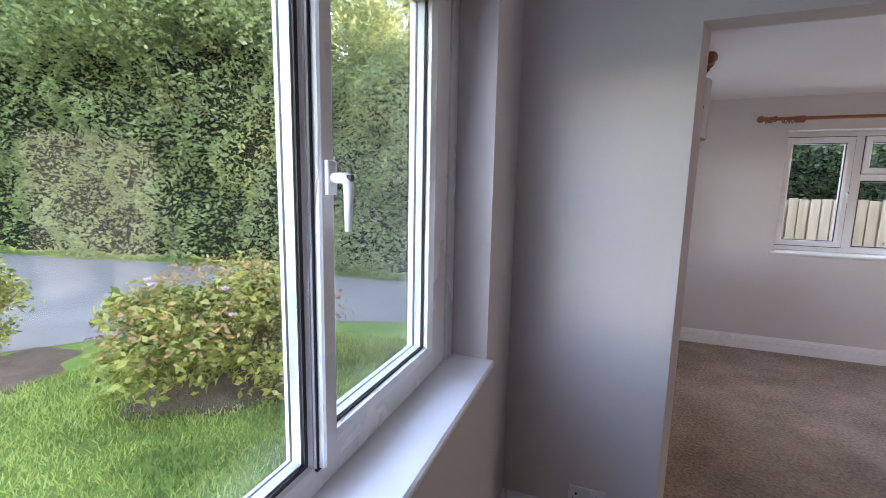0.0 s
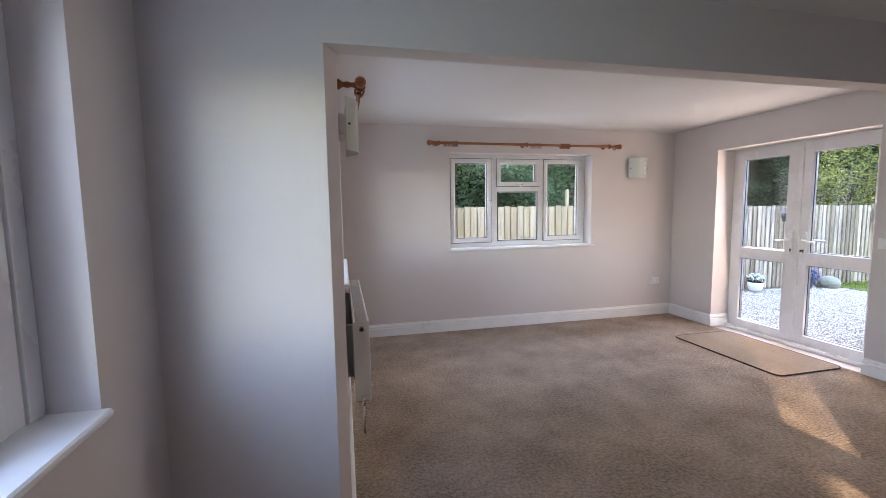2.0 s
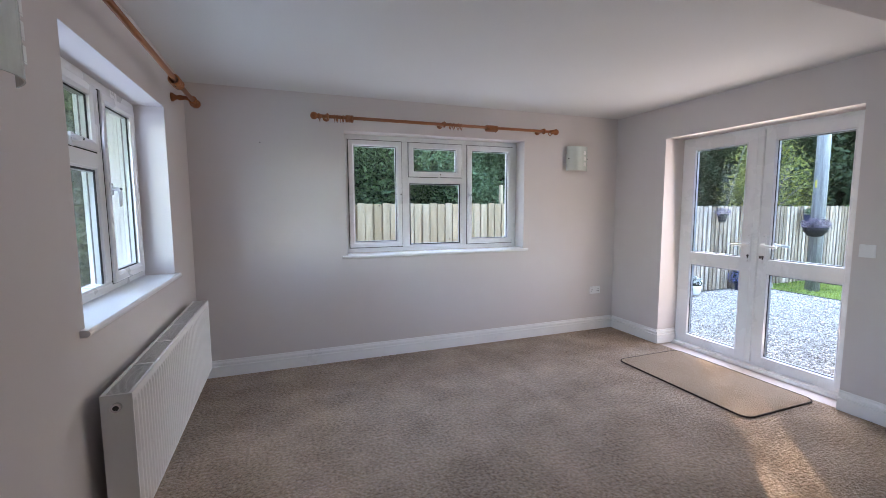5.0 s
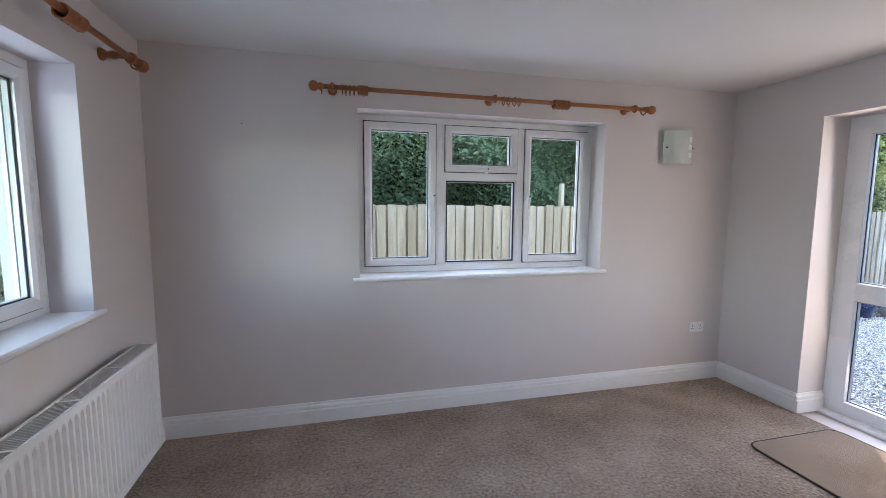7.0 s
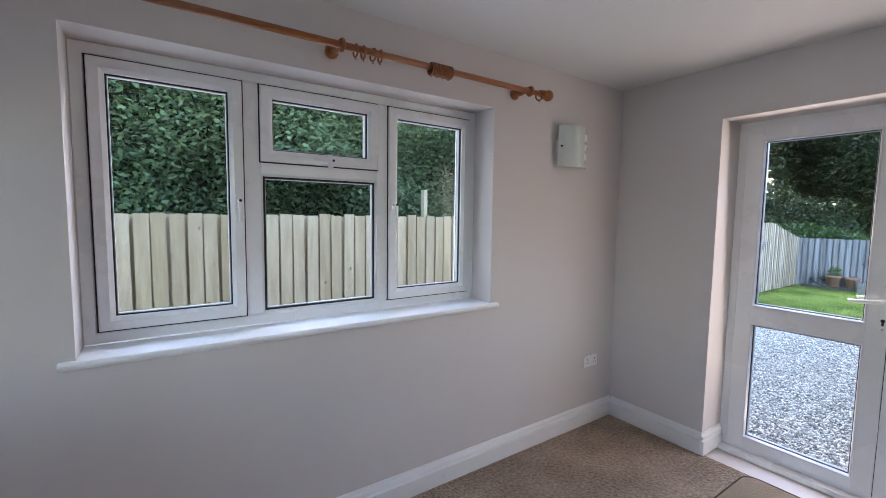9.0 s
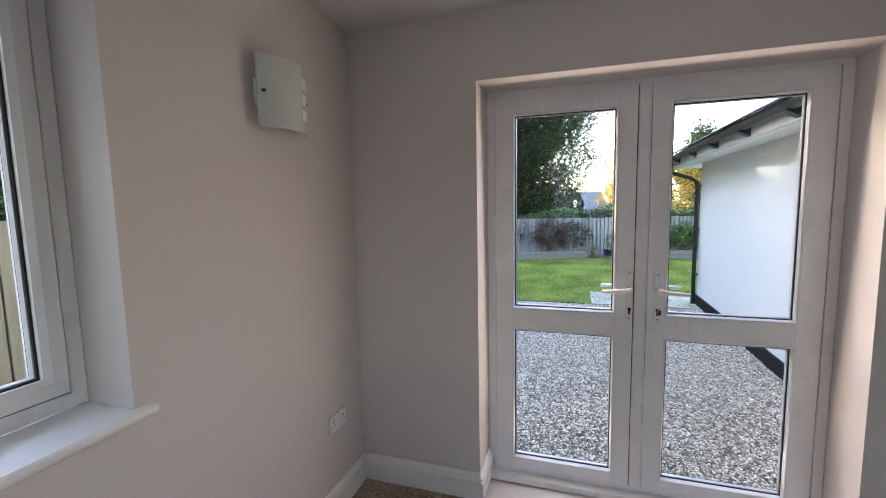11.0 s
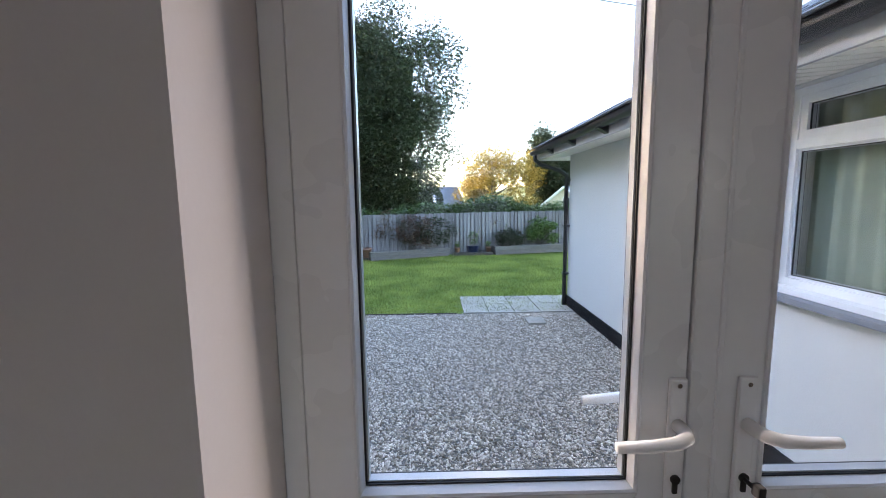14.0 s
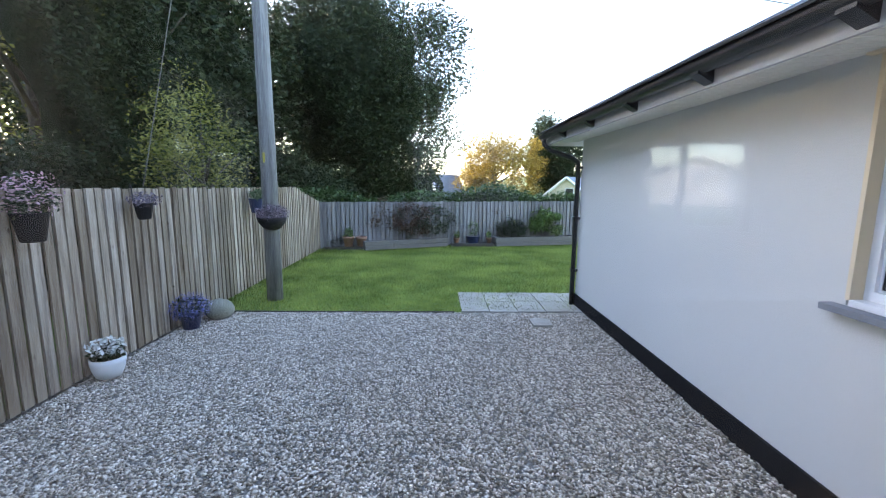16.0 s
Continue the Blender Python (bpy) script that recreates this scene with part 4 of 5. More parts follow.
def gully():
    thing = base("drain_gully", Matrix.Translation((6.02, 1.98, GZ)), "weathered stone slab and black drain grate beside the white wall", "drain")
    part("stone_slab", box(bmesh.new(), -0.28, -0.05, -0.03, 0.18, 0.30, 0.018, 0.008), BOULDER, thing, "mossy stone slab")
    bm = bmesh.new()
    border_bm = box(bm, -0.10, -0.24, -0.02, 0.22, -0.222, 0.014)
    box(bm, -0.10, -0.088, -0.02, 0.22, -0.07, 0.014)
    for k in range(9):
        box(bm, -0.09 + k * 0.036, -0.222, -0.01, -0.078 + k * 0.036, -0.088, 0.012)
    part("grate", bm, SPACER, thing, "grey metal grate")
    part("step_frame", box(bmesh.new(), -0.62, 0.02, -0.03, -0.30, 0.52, 0.016, 0.006), DARK_METAL, thing, "dark manhole frame")


gully()


# ---------- fences ----------
def fence(name, a, b, tops, pitch, material, label, rail_side=1):
    """A close-boarded fence from a to b; tops: (distance, height of the top) pairs. Each board is a tapered plank over its neighbour."""
    a, b = Vector((*a, GZ)), Vector((*b, GZ))
    length = (b - a).length
    yaw = math.atan2(b.y - a.y, b.x - a.x)
    thing = base(name, Matrix.Translation(a) @ Matrix.Rotation(yaw, 4, "Z"), label, "fence")
    count = int(length / pitch)
    shared = {}
    for k in range(count):
        s = k * pitch
        h = np.interp(s + pitch / 2, [t for t, _ in tops], [z for _, z in tops]) - GZ
        h = round(float(h) + 0.006 * math.sin(k * 2.3), 2)
        if h not in shared:
            bm = bmesh.new()
            w = pitch * (0.84 if material is FENCE_NEW else 0.75)
            v = [bm.verts.new((x, y, z)) for z in (0.03, h) for x, y in ((0, -0.052), (w, -0.049), (w, -0.030), (0, -0.030))]
            for f in ((0, 1, 2, 3), (7, 6, 5, 4), (0, 4, 5, 1), (1, 5, 6, 2), (2, 6, 7, 3), (3, 7, 4, 0)):
                bm.faces.new([v[i] for i in f])
            bmesh.ops.recalc_face_normals(bm, faces=bm.faces[:])
            me = bpy.data.meshes.new("board")
            bm.to_mesh(me)
            bm.free()
            me.materials.append(material)
            shared[h] = me
        ob = new("board", shared[h])
        ob.parent = thing
        ob.location = (s, 0.003 * math.sin(k * 1.7), 0.004 * math.sin(k * 3.1))
        ob.rotation_euler = (0, 0.004 * math.sin(k * 4.1), 0)
        back = new("back_board", shared[h])
        back.parent = thing
        back.location = (s + pitch * 0.5, 0.052, -0.012 - 0.006 * math.sin(k * 2.9))
    for z in (0.3, 0.85, 1.2):
        part("rail", box(bmesh.new(), 0, 0.024, z - 0.04, length, 0.06, z + 0.04, 0.004), material, thing)
    k = 0
    while k * 2.4 <= length:
        s = min(k * 2.4, length - 0.1)
        h = float(np.interp(s, [t for t, _ in tops], [z for _, z in tops])) - GZ
        part("post", box(bmesh.new(), s, 0.05, -0.3, s + 0.095, 0.145, h - 0.02, 0.006), material, thing)
        k += 1
    return thing


fence("garden_fence", (0.2, 7.2), (7.0, 7.2), [(0, 1.475), (7, 1.47)], 0.124, FENCE_NEW, "pale new close-boarded timber fence behind the house")
fence("garden_fence", (7.02, 7.2), (16.62, 7.2), [(0, 1.42), (7.6, 1.40), (9.6, 0.98)], 0.118, FENCE_OLD, "weathered grey close-boarded timber fence along the gravel yard")
fence("garden_fence", (16.62, 7.2), (19.0, -3.2), [(0, 0.985), (11, 1.0)], 0.125, FENCE_GREY, "weathered grey timber fence at the end of the lawn")
bm = box(bmesh.new(), 4.335, 7.285, GZ - 0.3, 4.385, 7.35, 1.78, 0.006)
tagged(mesh_object("tall_post", bm, FENCE_NEW), "pale tall timber post standing behind the fence", "post")


# ---------- the white wing of the house ----------
def wing():
    y, x1, z = 1.72, 11.05, 2.065
    thing = base("house_wing", Matrix.Translation((EX + 0.31, y, GZ)), "single-storey white rendered wing with a black plinth and gutter", "house")
    inv = Matrix.Translation((-(EX + 0.31), -y, -GZ))
    def wp(name, bm, material, label="", smooth=False, parent=None):
        bmesh.ops.transform(bm, matrix=inv, verts=bm.verts[:])
        return part(name, bm, material, parent or thing, label, smooth)
    bm = bmesh.new()
    a, b, lo, hi = 5.15, 6.82, 0.862, 2.145
    for s in ((EX + 0.315, y - 0.3, GZ - 0.3, a, y, 2.36), (b, y - 0.3, GZ - 0.3, x1, y, 2.36), (a, y - 0.3, GZ - 0.3, b, y, lo), (a, y - 0.3, hi, b, y, 2.36),
              (x1 - 0.3, -6.4, GZ - 0.3, x1, y - 0.3, 2.3), (EX + 0.015, -6.4, GZ - 0.3, EX + 0.31, -2.905, 2.3), (EX + 0.315, -6.4, GZ - 0.3, x1 - 0.3, -6.1, 2.3)):
        box(bm, *s)
    wp("wall", bm, RENDERED, "white rendered wall")
    bm = bmesh.new()
    box(bm, EX + 0.316, y - 0.01, GZ - 0.05, x1 + 0.022, y + 0.022, GZ + 0.175, 0.004)
    box(bm, x1 - 0.01, -6.4, GZ - 0.05, x1 + 0.022, y + 0.02, GZ + 0.175, 0.004)
    wp("plinth", bm, PLINTH, "black painted plinth")
    wp("floor_slab", box(bmesh.new(), EX + 0.32, -6.1, -0.2, x1 - 0.3, y - 0.3, -0.02), CARPET)
    wp("inner_ceiling", box(bmesh.new(), EX + 0.32, -6.1, 2.3, x1 - 0.02, y - 0.02, 2.34), CEILING)
    # eaves
    wp("fascia", box(bmesh.new(), EX + 0.32, y + 0.46, z + 0.03, x1 + 0.26, y + 0.484, z + 0.17, 0.003), FASCIA_SHADED, "white fascia board, greyed in colour as if backlit")
    wp("bargeboard", box(bmesh.new(), x1 + 0.236, y - 0.4, z + 0.02, x1 + 0.26, y + 0.46, z + 0.20, 0.003), SOFFIT_WHITE)
    shared = None
    k = 0
    while EX + 0.33 + k * 0.1 < x1 + 0.20:
        if shared is None:
            ob = part("soffit_board", box(bmesh.new(), 0.007, 0.0, 0, 0.093, 0.464, 0.012, 0.004), SOFFIT_WHITE, thing)
            shared = ob.data
        else:
            ob = new("soffit_board", shared)
            ob.parent = thing
        ob.location = (0.02 + k * 0.1, 0.001, z - GZ + 0.085)
        ob.rotation_euler = (-math.atan(0.04 / 0.459), 0, 0)
        k += 1
    prof = [(0.0, 0.0)] + [(0.062 + 0.058 * math.cos(g), 0.0 + 0.062 * math.sin(g)) for g in [radians(180 + 18 * q) for q in range(11)]] + [(0.114, 0.0)] + [(0.062 + 0.052 * math.cos(g), 0.0 + 0.054 * math.sin(g)) for g in [radians(360 - 18 * q) for q in range(11)]]
    bm = prism(bmesh.new(), [(yy + y + 0.485, zz + z + 0.165) for yy, zz in prof[1:]], EX + 0.33, x1 + 0.28)
    wp("gutter", bm, GUTTER, "black half-round gutter")
    for k in range(6):
        x = 5.45 + k * 0.98
        bm = prism(bmesh.new(), [(y + 0.485, z + 0.045), (y + 0.485, z + 0.15), (y + 0.585, z + 0.13), (y + 0.585, z + 0.10)], x - 0.045, x + 0.045)
        wp("gutter_bracket", bm, GUTTER, "black gutter bracket")
    g = y + 0.545
    bm = bent_tube(bmesh.new(), [(x1 + 0.15, g, z + 0.12), (x1 + 0.15, g, z + 0.03), (x1 + 0.10, g - 0.10, z - 0.06), (x1 + 0.03, y + 0.16, z - 0.16), (x1 - 0.02, y + 0.065, z - 0.24), (x1 - 0.02, y + 0.06, z - 0.4), (x1 - 0.02, y + 0.06, GZ + 0.0)], 0.034, 12)
    pipe = wp("downpipe", bm, GUTTER, "black round downpipe", True)
    for zz in (1.75, 1.0, 0.2):
        wp("pipe_clip", box(bmesh.new(), x1 - 0.065, y + 0.001, zz - 0.02, x1 + 0.025, y + 0.10, zz + 0.02, 0.004), GUTTER, parent=pipe)
    # roof with its tile courses at the eaves
    ridge_y, pitch = -2.3, 0.52
    bm = bmesh.new()
    e = y + 0.56
    za = z + 0.17
    zb = za + (e - ridge_y) * pitch
    v = [bm.verts.new(c) for c in ((EX + 0.32, e, za), (x1 + 0.27, e, za), (x1 + 0.27, ridge_y, zb), (EX + 0.32, ridge_y, zb), (EX + 0.32, -6.9, za), (x1 + 0.27, -6.9, za),
                                   (EX + 0.32, e, za + 0.03), (x1 + 0.27, e, za + 0.03), (x1 + 0.27, ridge_y, zb + 0.03), (EX + 0.32, ridge_y, zb + 0.03), (EX + 0.32, -6.9, za + 0.03), (x1 + 0.27, -6.9, za + 0.03))]
    for f in ((0, 1, 2, 3), (3, 2, 5, 4), (6, 9, 8, 7), (9, 10, 11, 8), (0, 6, 7, 1), (4, 5, 11, 10), (1, 7, 8, 2), (2, 8, 11, 5), (0, 3, 9, 6), (3, 4, 10, 9)):
        bm.faces.new([v[i] for i in f])
    roof = wp("roof", bm, SLATE, "dark slate roof")
    shared = None
    slope = math.atan(pitch)
    for r in range(3):
        for k in range(27):
            if shared is None:
                ob = part("roof_tile", box(bmesh.new(), 0.002, -0.30, 0.0, 0.236, 0.055, 0.018, 0.004), SLATE, roof)
                shared = ob.data
            else:
                ob = new("roof_tile", shared)
                ob.parent = roof
            off = 0.12 * (r % 2)
            ob.location = (0.02 + off + k * 0.24, e - y - 0.005 - r * 0.2, za - GZ + 0.044 + r * 0.2 * pitch + 0.004 * math.sin(7 * k + r))
            ob.rotation_euler = (-slope + 0.02 * math.sin(k * 5.1 + r), 0, 0.01 * math.sin(3 * k))
    # window trim and sill
    wp("window_reveal", box(box(bmesh.new(), b - 0.022, y - 0.10, lo + 0.03, b + 0.004, y + 0.007, hi - 0.002, 0.002), b - 0.03, y + 0.001, hi - 0.012, b + 0.05, y + 0.045, hi + 0.03, 0.002), PEACH_TRIM, "peach reveal beside the window")
    wp("window_ledge", box(bmesh.new(), a - 0.10, y - 0.14, lo - 0.04, b + 0.08, y + 0.075, lo - 0.002, 0.005), LEDGE, "grey slate window ledge")
    wp("window_ledge_upstand", box(bmesh.new(), a + 0.02, y - 0.15, lo, b - 0.024, y + 0.012, lo + 0.037, 0.004), UPVC)


wing()
casement("window_4", Matrix.Translation((0, 1.495, 0)), 5.16, 0.90, 6.797, 2.143, 0.09,
         [(5.21, 5.93, [(0.95, 1.77, "fixed", ""), (1.83, 2.095, "sash", "")]), (6.0, 6.747, [(0.95, 1.77, "fixed", ""), (1.83, 2.095, "sash", "")])],
         "white plastic window in the wing's rendered wall")


def reflection_sheet(x0, x1, y, z0, z1):
    """An added wavy sheet behind the wing's window, toned like the garden reflected in the glass."""
    bm = bmesh.new()
    n = 96
    rows = []
    for off in (0.0, 0.004):
        for z in (z0, z1):
            rows.append([bm.verts.new((x0 + (x1 - x0) * k / n, y + off + 0.018 * math.sin(k * 0.9) + 0.008 * math.sin(k * 2.3), z)) for k in range(n + 1)])
    for p, q in ((rows[0], rows[1]), (rows[3], rows[2])):
        for k in range(n):
            bm.faces.new((p[k], p[k + 1], q[k + 1], q[k]))
    thing = base("reflection_sheet", Matrix(), "added green-grey sheet imitating the garden's reflection in the wing's window", "curtain")
    part("cloth", bm, REFLECTION_TONE, thing, "", True)
    part("curtain_rail", tube(bmesh.new(), (x0 - 0.05, y, z1 + 0.01), (x1 + 0.05, y, z1 + 0.01), 0.012, seg=10), UPVC, thing, "white rail")


reflection_sheet(5.02, 6.95, 1.475, 0.05, 2.2)


# ---------- greenery ----------
def crown_points(rng, centre, radii, clumps, per, clump_r, low=-1.0):
    """Points of leaf clumps over and inside an uneven ellipsoid."""
    out = []
    made = 0
    while made < clumps:
        d = rng.normal(size=3)
        d /= np.linalg.norm(d)
        if d[2] < low:
            continue
        r = rng.uniform(0.45, 1.0) ** 0.5 * (0.85 + 0.25 * math.sin(3 * d[0] + 5 * d[1] + centre[0]))
        c = np.array(centre) + d * r * np.array(radii)
        p = rng.normal(size=(per, 3))
        p *= (clump_r * rng.uniform(0.5, 1.2, (per, 1)) / np.linalg.norm(p, axis=1)[:, None]) * np.array([1, 1, 0.75])
        out.append(c + p)
        made += 1
    return np.concatenate(out)


def tree(x, y, top, trunk, radii, leaf, size, clumps, per, seed, label, name="tree", low=-0.7, clump_r=0.7, lean=0.3, core=0.0):
    """A tapered trunk with limbs and a crown of leaf clumps."""
    rng = np.random.default_rng(seed)
    thing = base(name, Matrix.Translation((x, y, GZ)), label, "tree", "garden trees")
    cz = top - radii[2]
    bm = bmesh.new()
    axis = [(0, 0, -0.2), (lean * 0.2, 0, cz * 0.35), (lean * 0.6, lean * 0.3, cz * 0.7), (lean, lean * 0.4, cz + radii[2] * 0.55)]
    bent_tube(bm, axis, [trunk * 1.25, trunk, trunk * 0.75, trunk * 0.12], 10)
    for k in range(9):
        g = 2.4 * k + rng.uniform(0, 0.5)
        z = cz * (0.45 + 0.06 * k)
        r = 0.75 + 0.02 * k
        bent_tube(bm, [(lean * 0.4, 0, z), (math.cos(g) * radii[0] * 0.35, math.sin(g) * radii[1] * 0.35, z + radii[2] * 0.25), (math.cos(g) * radii[0] * r, math.sin(g) * radii[1] * r, z + radii[2] * rng.uniform(0.3, 0.7))],
                  [trunk * 0.42, trunk * 0.24, trunk * 0.05], 7)
    part("trunk", bm, BARK, thing, "", True)
    pts = crown_points(rng, (0, 0, cz), radii, clumps, per, clump_r, low)
    crown = leaves("crown", pts, size, leaf, seed + 1)
    crown.parent = thing
    # Dark body in the crown, coloured as the shade between its leaves.
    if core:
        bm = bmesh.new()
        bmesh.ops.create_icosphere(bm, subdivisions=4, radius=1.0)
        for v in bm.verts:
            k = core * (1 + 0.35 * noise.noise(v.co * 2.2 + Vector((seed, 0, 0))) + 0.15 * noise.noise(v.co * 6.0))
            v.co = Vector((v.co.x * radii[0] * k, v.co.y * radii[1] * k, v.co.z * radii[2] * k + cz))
        part("inner_growth", bm, LEAF_SHADE, thing, "dark body painted as the shade inside the leaves", True)
    return thing


def hedge(name, line, tall, thick, count, size, leaf, seed, label, foot=0.0, category="hedge", core=True):
    """Dense growth along a line of points: an inner dark body painted as shade, with a leafy, uneven skin."""
    rng = np.random.default_rng(seed)
    line = np.array(line, float)
    run = np.concatenate([[0], np.cumsum(np.linalg.norm(np.diff(line, axis=0), axis=1))])
    s = rng.uniform(0, run[-1], count)
    x, y = np.interp(s, run, line[:, 0]), np.interp(s, run, line[:, 1])
    dx, dy = np.interp(s + 0.3, run, line[:, 0]) - np.interp(s - 0.3, run, line[:, 0]), np.interp(s + 0.3, run, line[:, 1]) - np.interp(s - 0.3, run, line[:, 1])
    dn = np.hypot(dx, dy) + 1e-9
    nx, ny = -dy / dn, dx / dn
    h = tall * (0.86 + 0.09 * np.sin(s * 0.9 + seed) + 0.06 * np.sin(s * 2.3 + 1.3 * seed))
    up = rng.uniform(0, 1, count) ** 0.9
    z = foot + up * (h - foot) + rng.normal(0, 0.06, count)
    lump = 0.5 * np.sin(s * 2.1 + 1.7 * z) + 0.3 * np.sin(s * 4.7 - 2.9 * z + seed) + 0.3 * np.sin(1.3 * s + 4.1 * z)
    depth = thick * (0.35 * lump) + rng.exponential(0.16, count) * thick * 0.6
    cap = up > 0.9
    depth[cap] = rng.uniform(0, thick * 1.6, cap.sum())
    p = np.stack([x + nx * depth, y + ny * depth, z + GZ], 1)
    mid = line.mean(0)
    origin = np.array([line[0, 0], line[0, 1], GZ])
    thing = base(name, Matrix.Translation(origin), label, category)
    skin = leaves("leaf_skin", p - origin, size, leaf, seed + 2)
    skin.parent = thing
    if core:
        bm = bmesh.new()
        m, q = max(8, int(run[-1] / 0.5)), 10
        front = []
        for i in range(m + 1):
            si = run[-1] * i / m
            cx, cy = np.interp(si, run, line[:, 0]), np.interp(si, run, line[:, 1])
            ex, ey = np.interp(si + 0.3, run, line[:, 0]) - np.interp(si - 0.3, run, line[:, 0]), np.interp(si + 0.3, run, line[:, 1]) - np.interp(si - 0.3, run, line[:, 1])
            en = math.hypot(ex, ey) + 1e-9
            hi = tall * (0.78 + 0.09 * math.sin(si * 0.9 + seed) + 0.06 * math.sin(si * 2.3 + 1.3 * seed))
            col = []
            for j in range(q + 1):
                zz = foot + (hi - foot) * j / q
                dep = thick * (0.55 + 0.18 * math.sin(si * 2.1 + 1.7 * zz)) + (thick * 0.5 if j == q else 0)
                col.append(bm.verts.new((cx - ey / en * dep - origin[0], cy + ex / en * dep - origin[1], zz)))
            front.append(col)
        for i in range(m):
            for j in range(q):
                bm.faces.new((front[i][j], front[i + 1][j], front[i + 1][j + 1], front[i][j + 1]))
        part("inner_growth", bm, LEAF_SHADE, thing, "dark body painted as the shade inside the leaves", True)
    return thing


def shrub(name, x, y, radii, leaf, size, clumps, per, seed, label, z=GZ, twigs=8, clump_r=0.18):
    rng = np.random.default_rng(seed)
    thing = base(name, Matrix.Translation((x, y, z)), label, "shrub")
    bm = bmesh.new()
    for k in range(twigs):
        g = 2.4 * k
        bent_tube(bm, [(0.03 * math.cos(g), 0.03 * math.sin(g), -0.03), (0.4 * radii[0] * math.cos(g), 0.4 * radii[1] * math.sin(g), radii[2] * 0.7), (0.8 * radii[0] * math.cos(g), 0.8 * radii[1] * math.sin(g), radii[2] * (1.0 + 0.4 * math.sin(k)))], [0.012, 0.008, 0.003], 5)
    part("stems", bm, BARK, thing, "thin brown stems")
    pts = crown_points(rng, (0, 0, radii[2] * 0.95), radii, clumps, per, clump_r, -0.75)
    pts = pts[pts[:, 2] > 0.0]
    foliage = leaves("foliage", pts, size, leaf, seed + 1)
    foliage.parent = thing
    return thing


hedge("roadside_hedge", [(-60, -6.3), (-26, 2.2), (-16, 5.9), (-9, 7.2), (-6.6, 7.5)], 7.4, 1.5, 124000, 0.13, LEAF_WILD, 3, "tall overgrown green hedge across the road")
hedge("roadside_hedge", [(-6.5, 7.5), (-3.6, 7.9), (-0.5, 9.2), (0.6, 10.6)], 5.3, 1.4, 42000, 0.11, LEAF_WILD, 6, "lower overgrown hedge with sky showing above it")
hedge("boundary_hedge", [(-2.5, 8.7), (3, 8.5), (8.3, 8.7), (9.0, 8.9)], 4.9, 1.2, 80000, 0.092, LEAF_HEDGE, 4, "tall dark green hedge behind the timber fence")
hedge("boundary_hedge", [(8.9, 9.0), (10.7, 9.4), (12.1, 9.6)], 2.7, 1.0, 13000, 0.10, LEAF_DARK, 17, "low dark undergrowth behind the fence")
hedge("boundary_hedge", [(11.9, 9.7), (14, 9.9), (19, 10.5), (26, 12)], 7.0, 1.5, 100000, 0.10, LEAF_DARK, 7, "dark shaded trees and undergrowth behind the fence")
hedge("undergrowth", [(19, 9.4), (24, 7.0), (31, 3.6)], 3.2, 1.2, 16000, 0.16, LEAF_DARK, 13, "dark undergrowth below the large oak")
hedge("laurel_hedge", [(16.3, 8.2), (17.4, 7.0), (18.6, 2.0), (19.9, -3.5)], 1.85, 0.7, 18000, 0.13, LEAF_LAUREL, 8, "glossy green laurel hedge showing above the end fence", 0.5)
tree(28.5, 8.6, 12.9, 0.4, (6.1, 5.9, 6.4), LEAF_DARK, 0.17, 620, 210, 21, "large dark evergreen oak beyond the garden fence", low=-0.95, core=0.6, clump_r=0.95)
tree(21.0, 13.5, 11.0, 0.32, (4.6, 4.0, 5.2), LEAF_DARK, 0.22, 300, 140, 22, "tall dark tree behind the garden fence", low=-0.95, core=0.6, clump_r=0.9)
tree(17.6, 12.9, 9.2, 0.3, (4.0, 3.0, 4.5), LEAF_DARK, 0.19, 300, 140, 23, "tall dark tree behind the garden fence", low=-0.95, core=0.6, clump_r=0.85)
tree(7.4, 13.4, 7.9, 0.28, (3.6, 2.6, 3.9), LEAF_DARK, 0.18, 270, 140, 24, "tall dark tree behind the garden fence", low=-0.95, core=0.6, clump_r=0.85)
tree(13.2, 11.7, 8.2, 0.12, (2.7, 1.5, 3.7), LEAF_SUNNY, 0.10, 62, 64, 54, "airy birch behind the fence, its thin leaves tinted yellow-green as if sunlit", low=-0.95, clump_r=0.55)
tree(15.3, 13.6, 9.0, 0.14, (2.6, 1.6, 4.2), LEAF_SUNNY, 0.11, 70, 64, 55, "airy birch behind the fence, its thin leaves tinted yellow-green as if sunlit", low=-0.95, clump_r=0.6)
# Sapling added in the hedge's shade; its leaf colour imitates a sunlit gap.
tree(13.0, 8.4, 3.9, 0.06, (1.7, 0.55, 1.75), LEAF_SUNNY, 0.075, 75, 70, 56, "added thin sapling between fence and hedge, tinted yellow-green as if sunlit", low=-0.9, clump_r=0.4)
tree(4.0, 12.5, 6.8, 0.26, (4.5, 2.6, 3.3), LEAF_HEDGE, 0.17, 200, 140, 25, "green tree rising behind the hedge", low=-0.95, core=0.8, clump_r=0.8)
tree(-6.5, 14.0, 15.0, 0.3, (3.4, 3.0, 6.5), LEAF_DARK, 0.13, 170, 110, 26, "tall thin conifer with sky showing between its branches", low=-0.9, clump_r=0.8)
tree(-15.0, 12.5, 12.0, 0.3, (6.0, 3.5, 5.0), LEAF_HEDGE, 0.17, 260, 140, 27, "broad green tree above the roadside hedge", low=-0.9, clump_r=0.9)
tree(-10.6, 8.0, 8.4, 0.16, (5.2, 2.3, 2.5), LEAF_CROWN, 0.13, 440, 150, 51, "broadleaf tree overhanging the road", low=-0.5, clump_r=0.6)
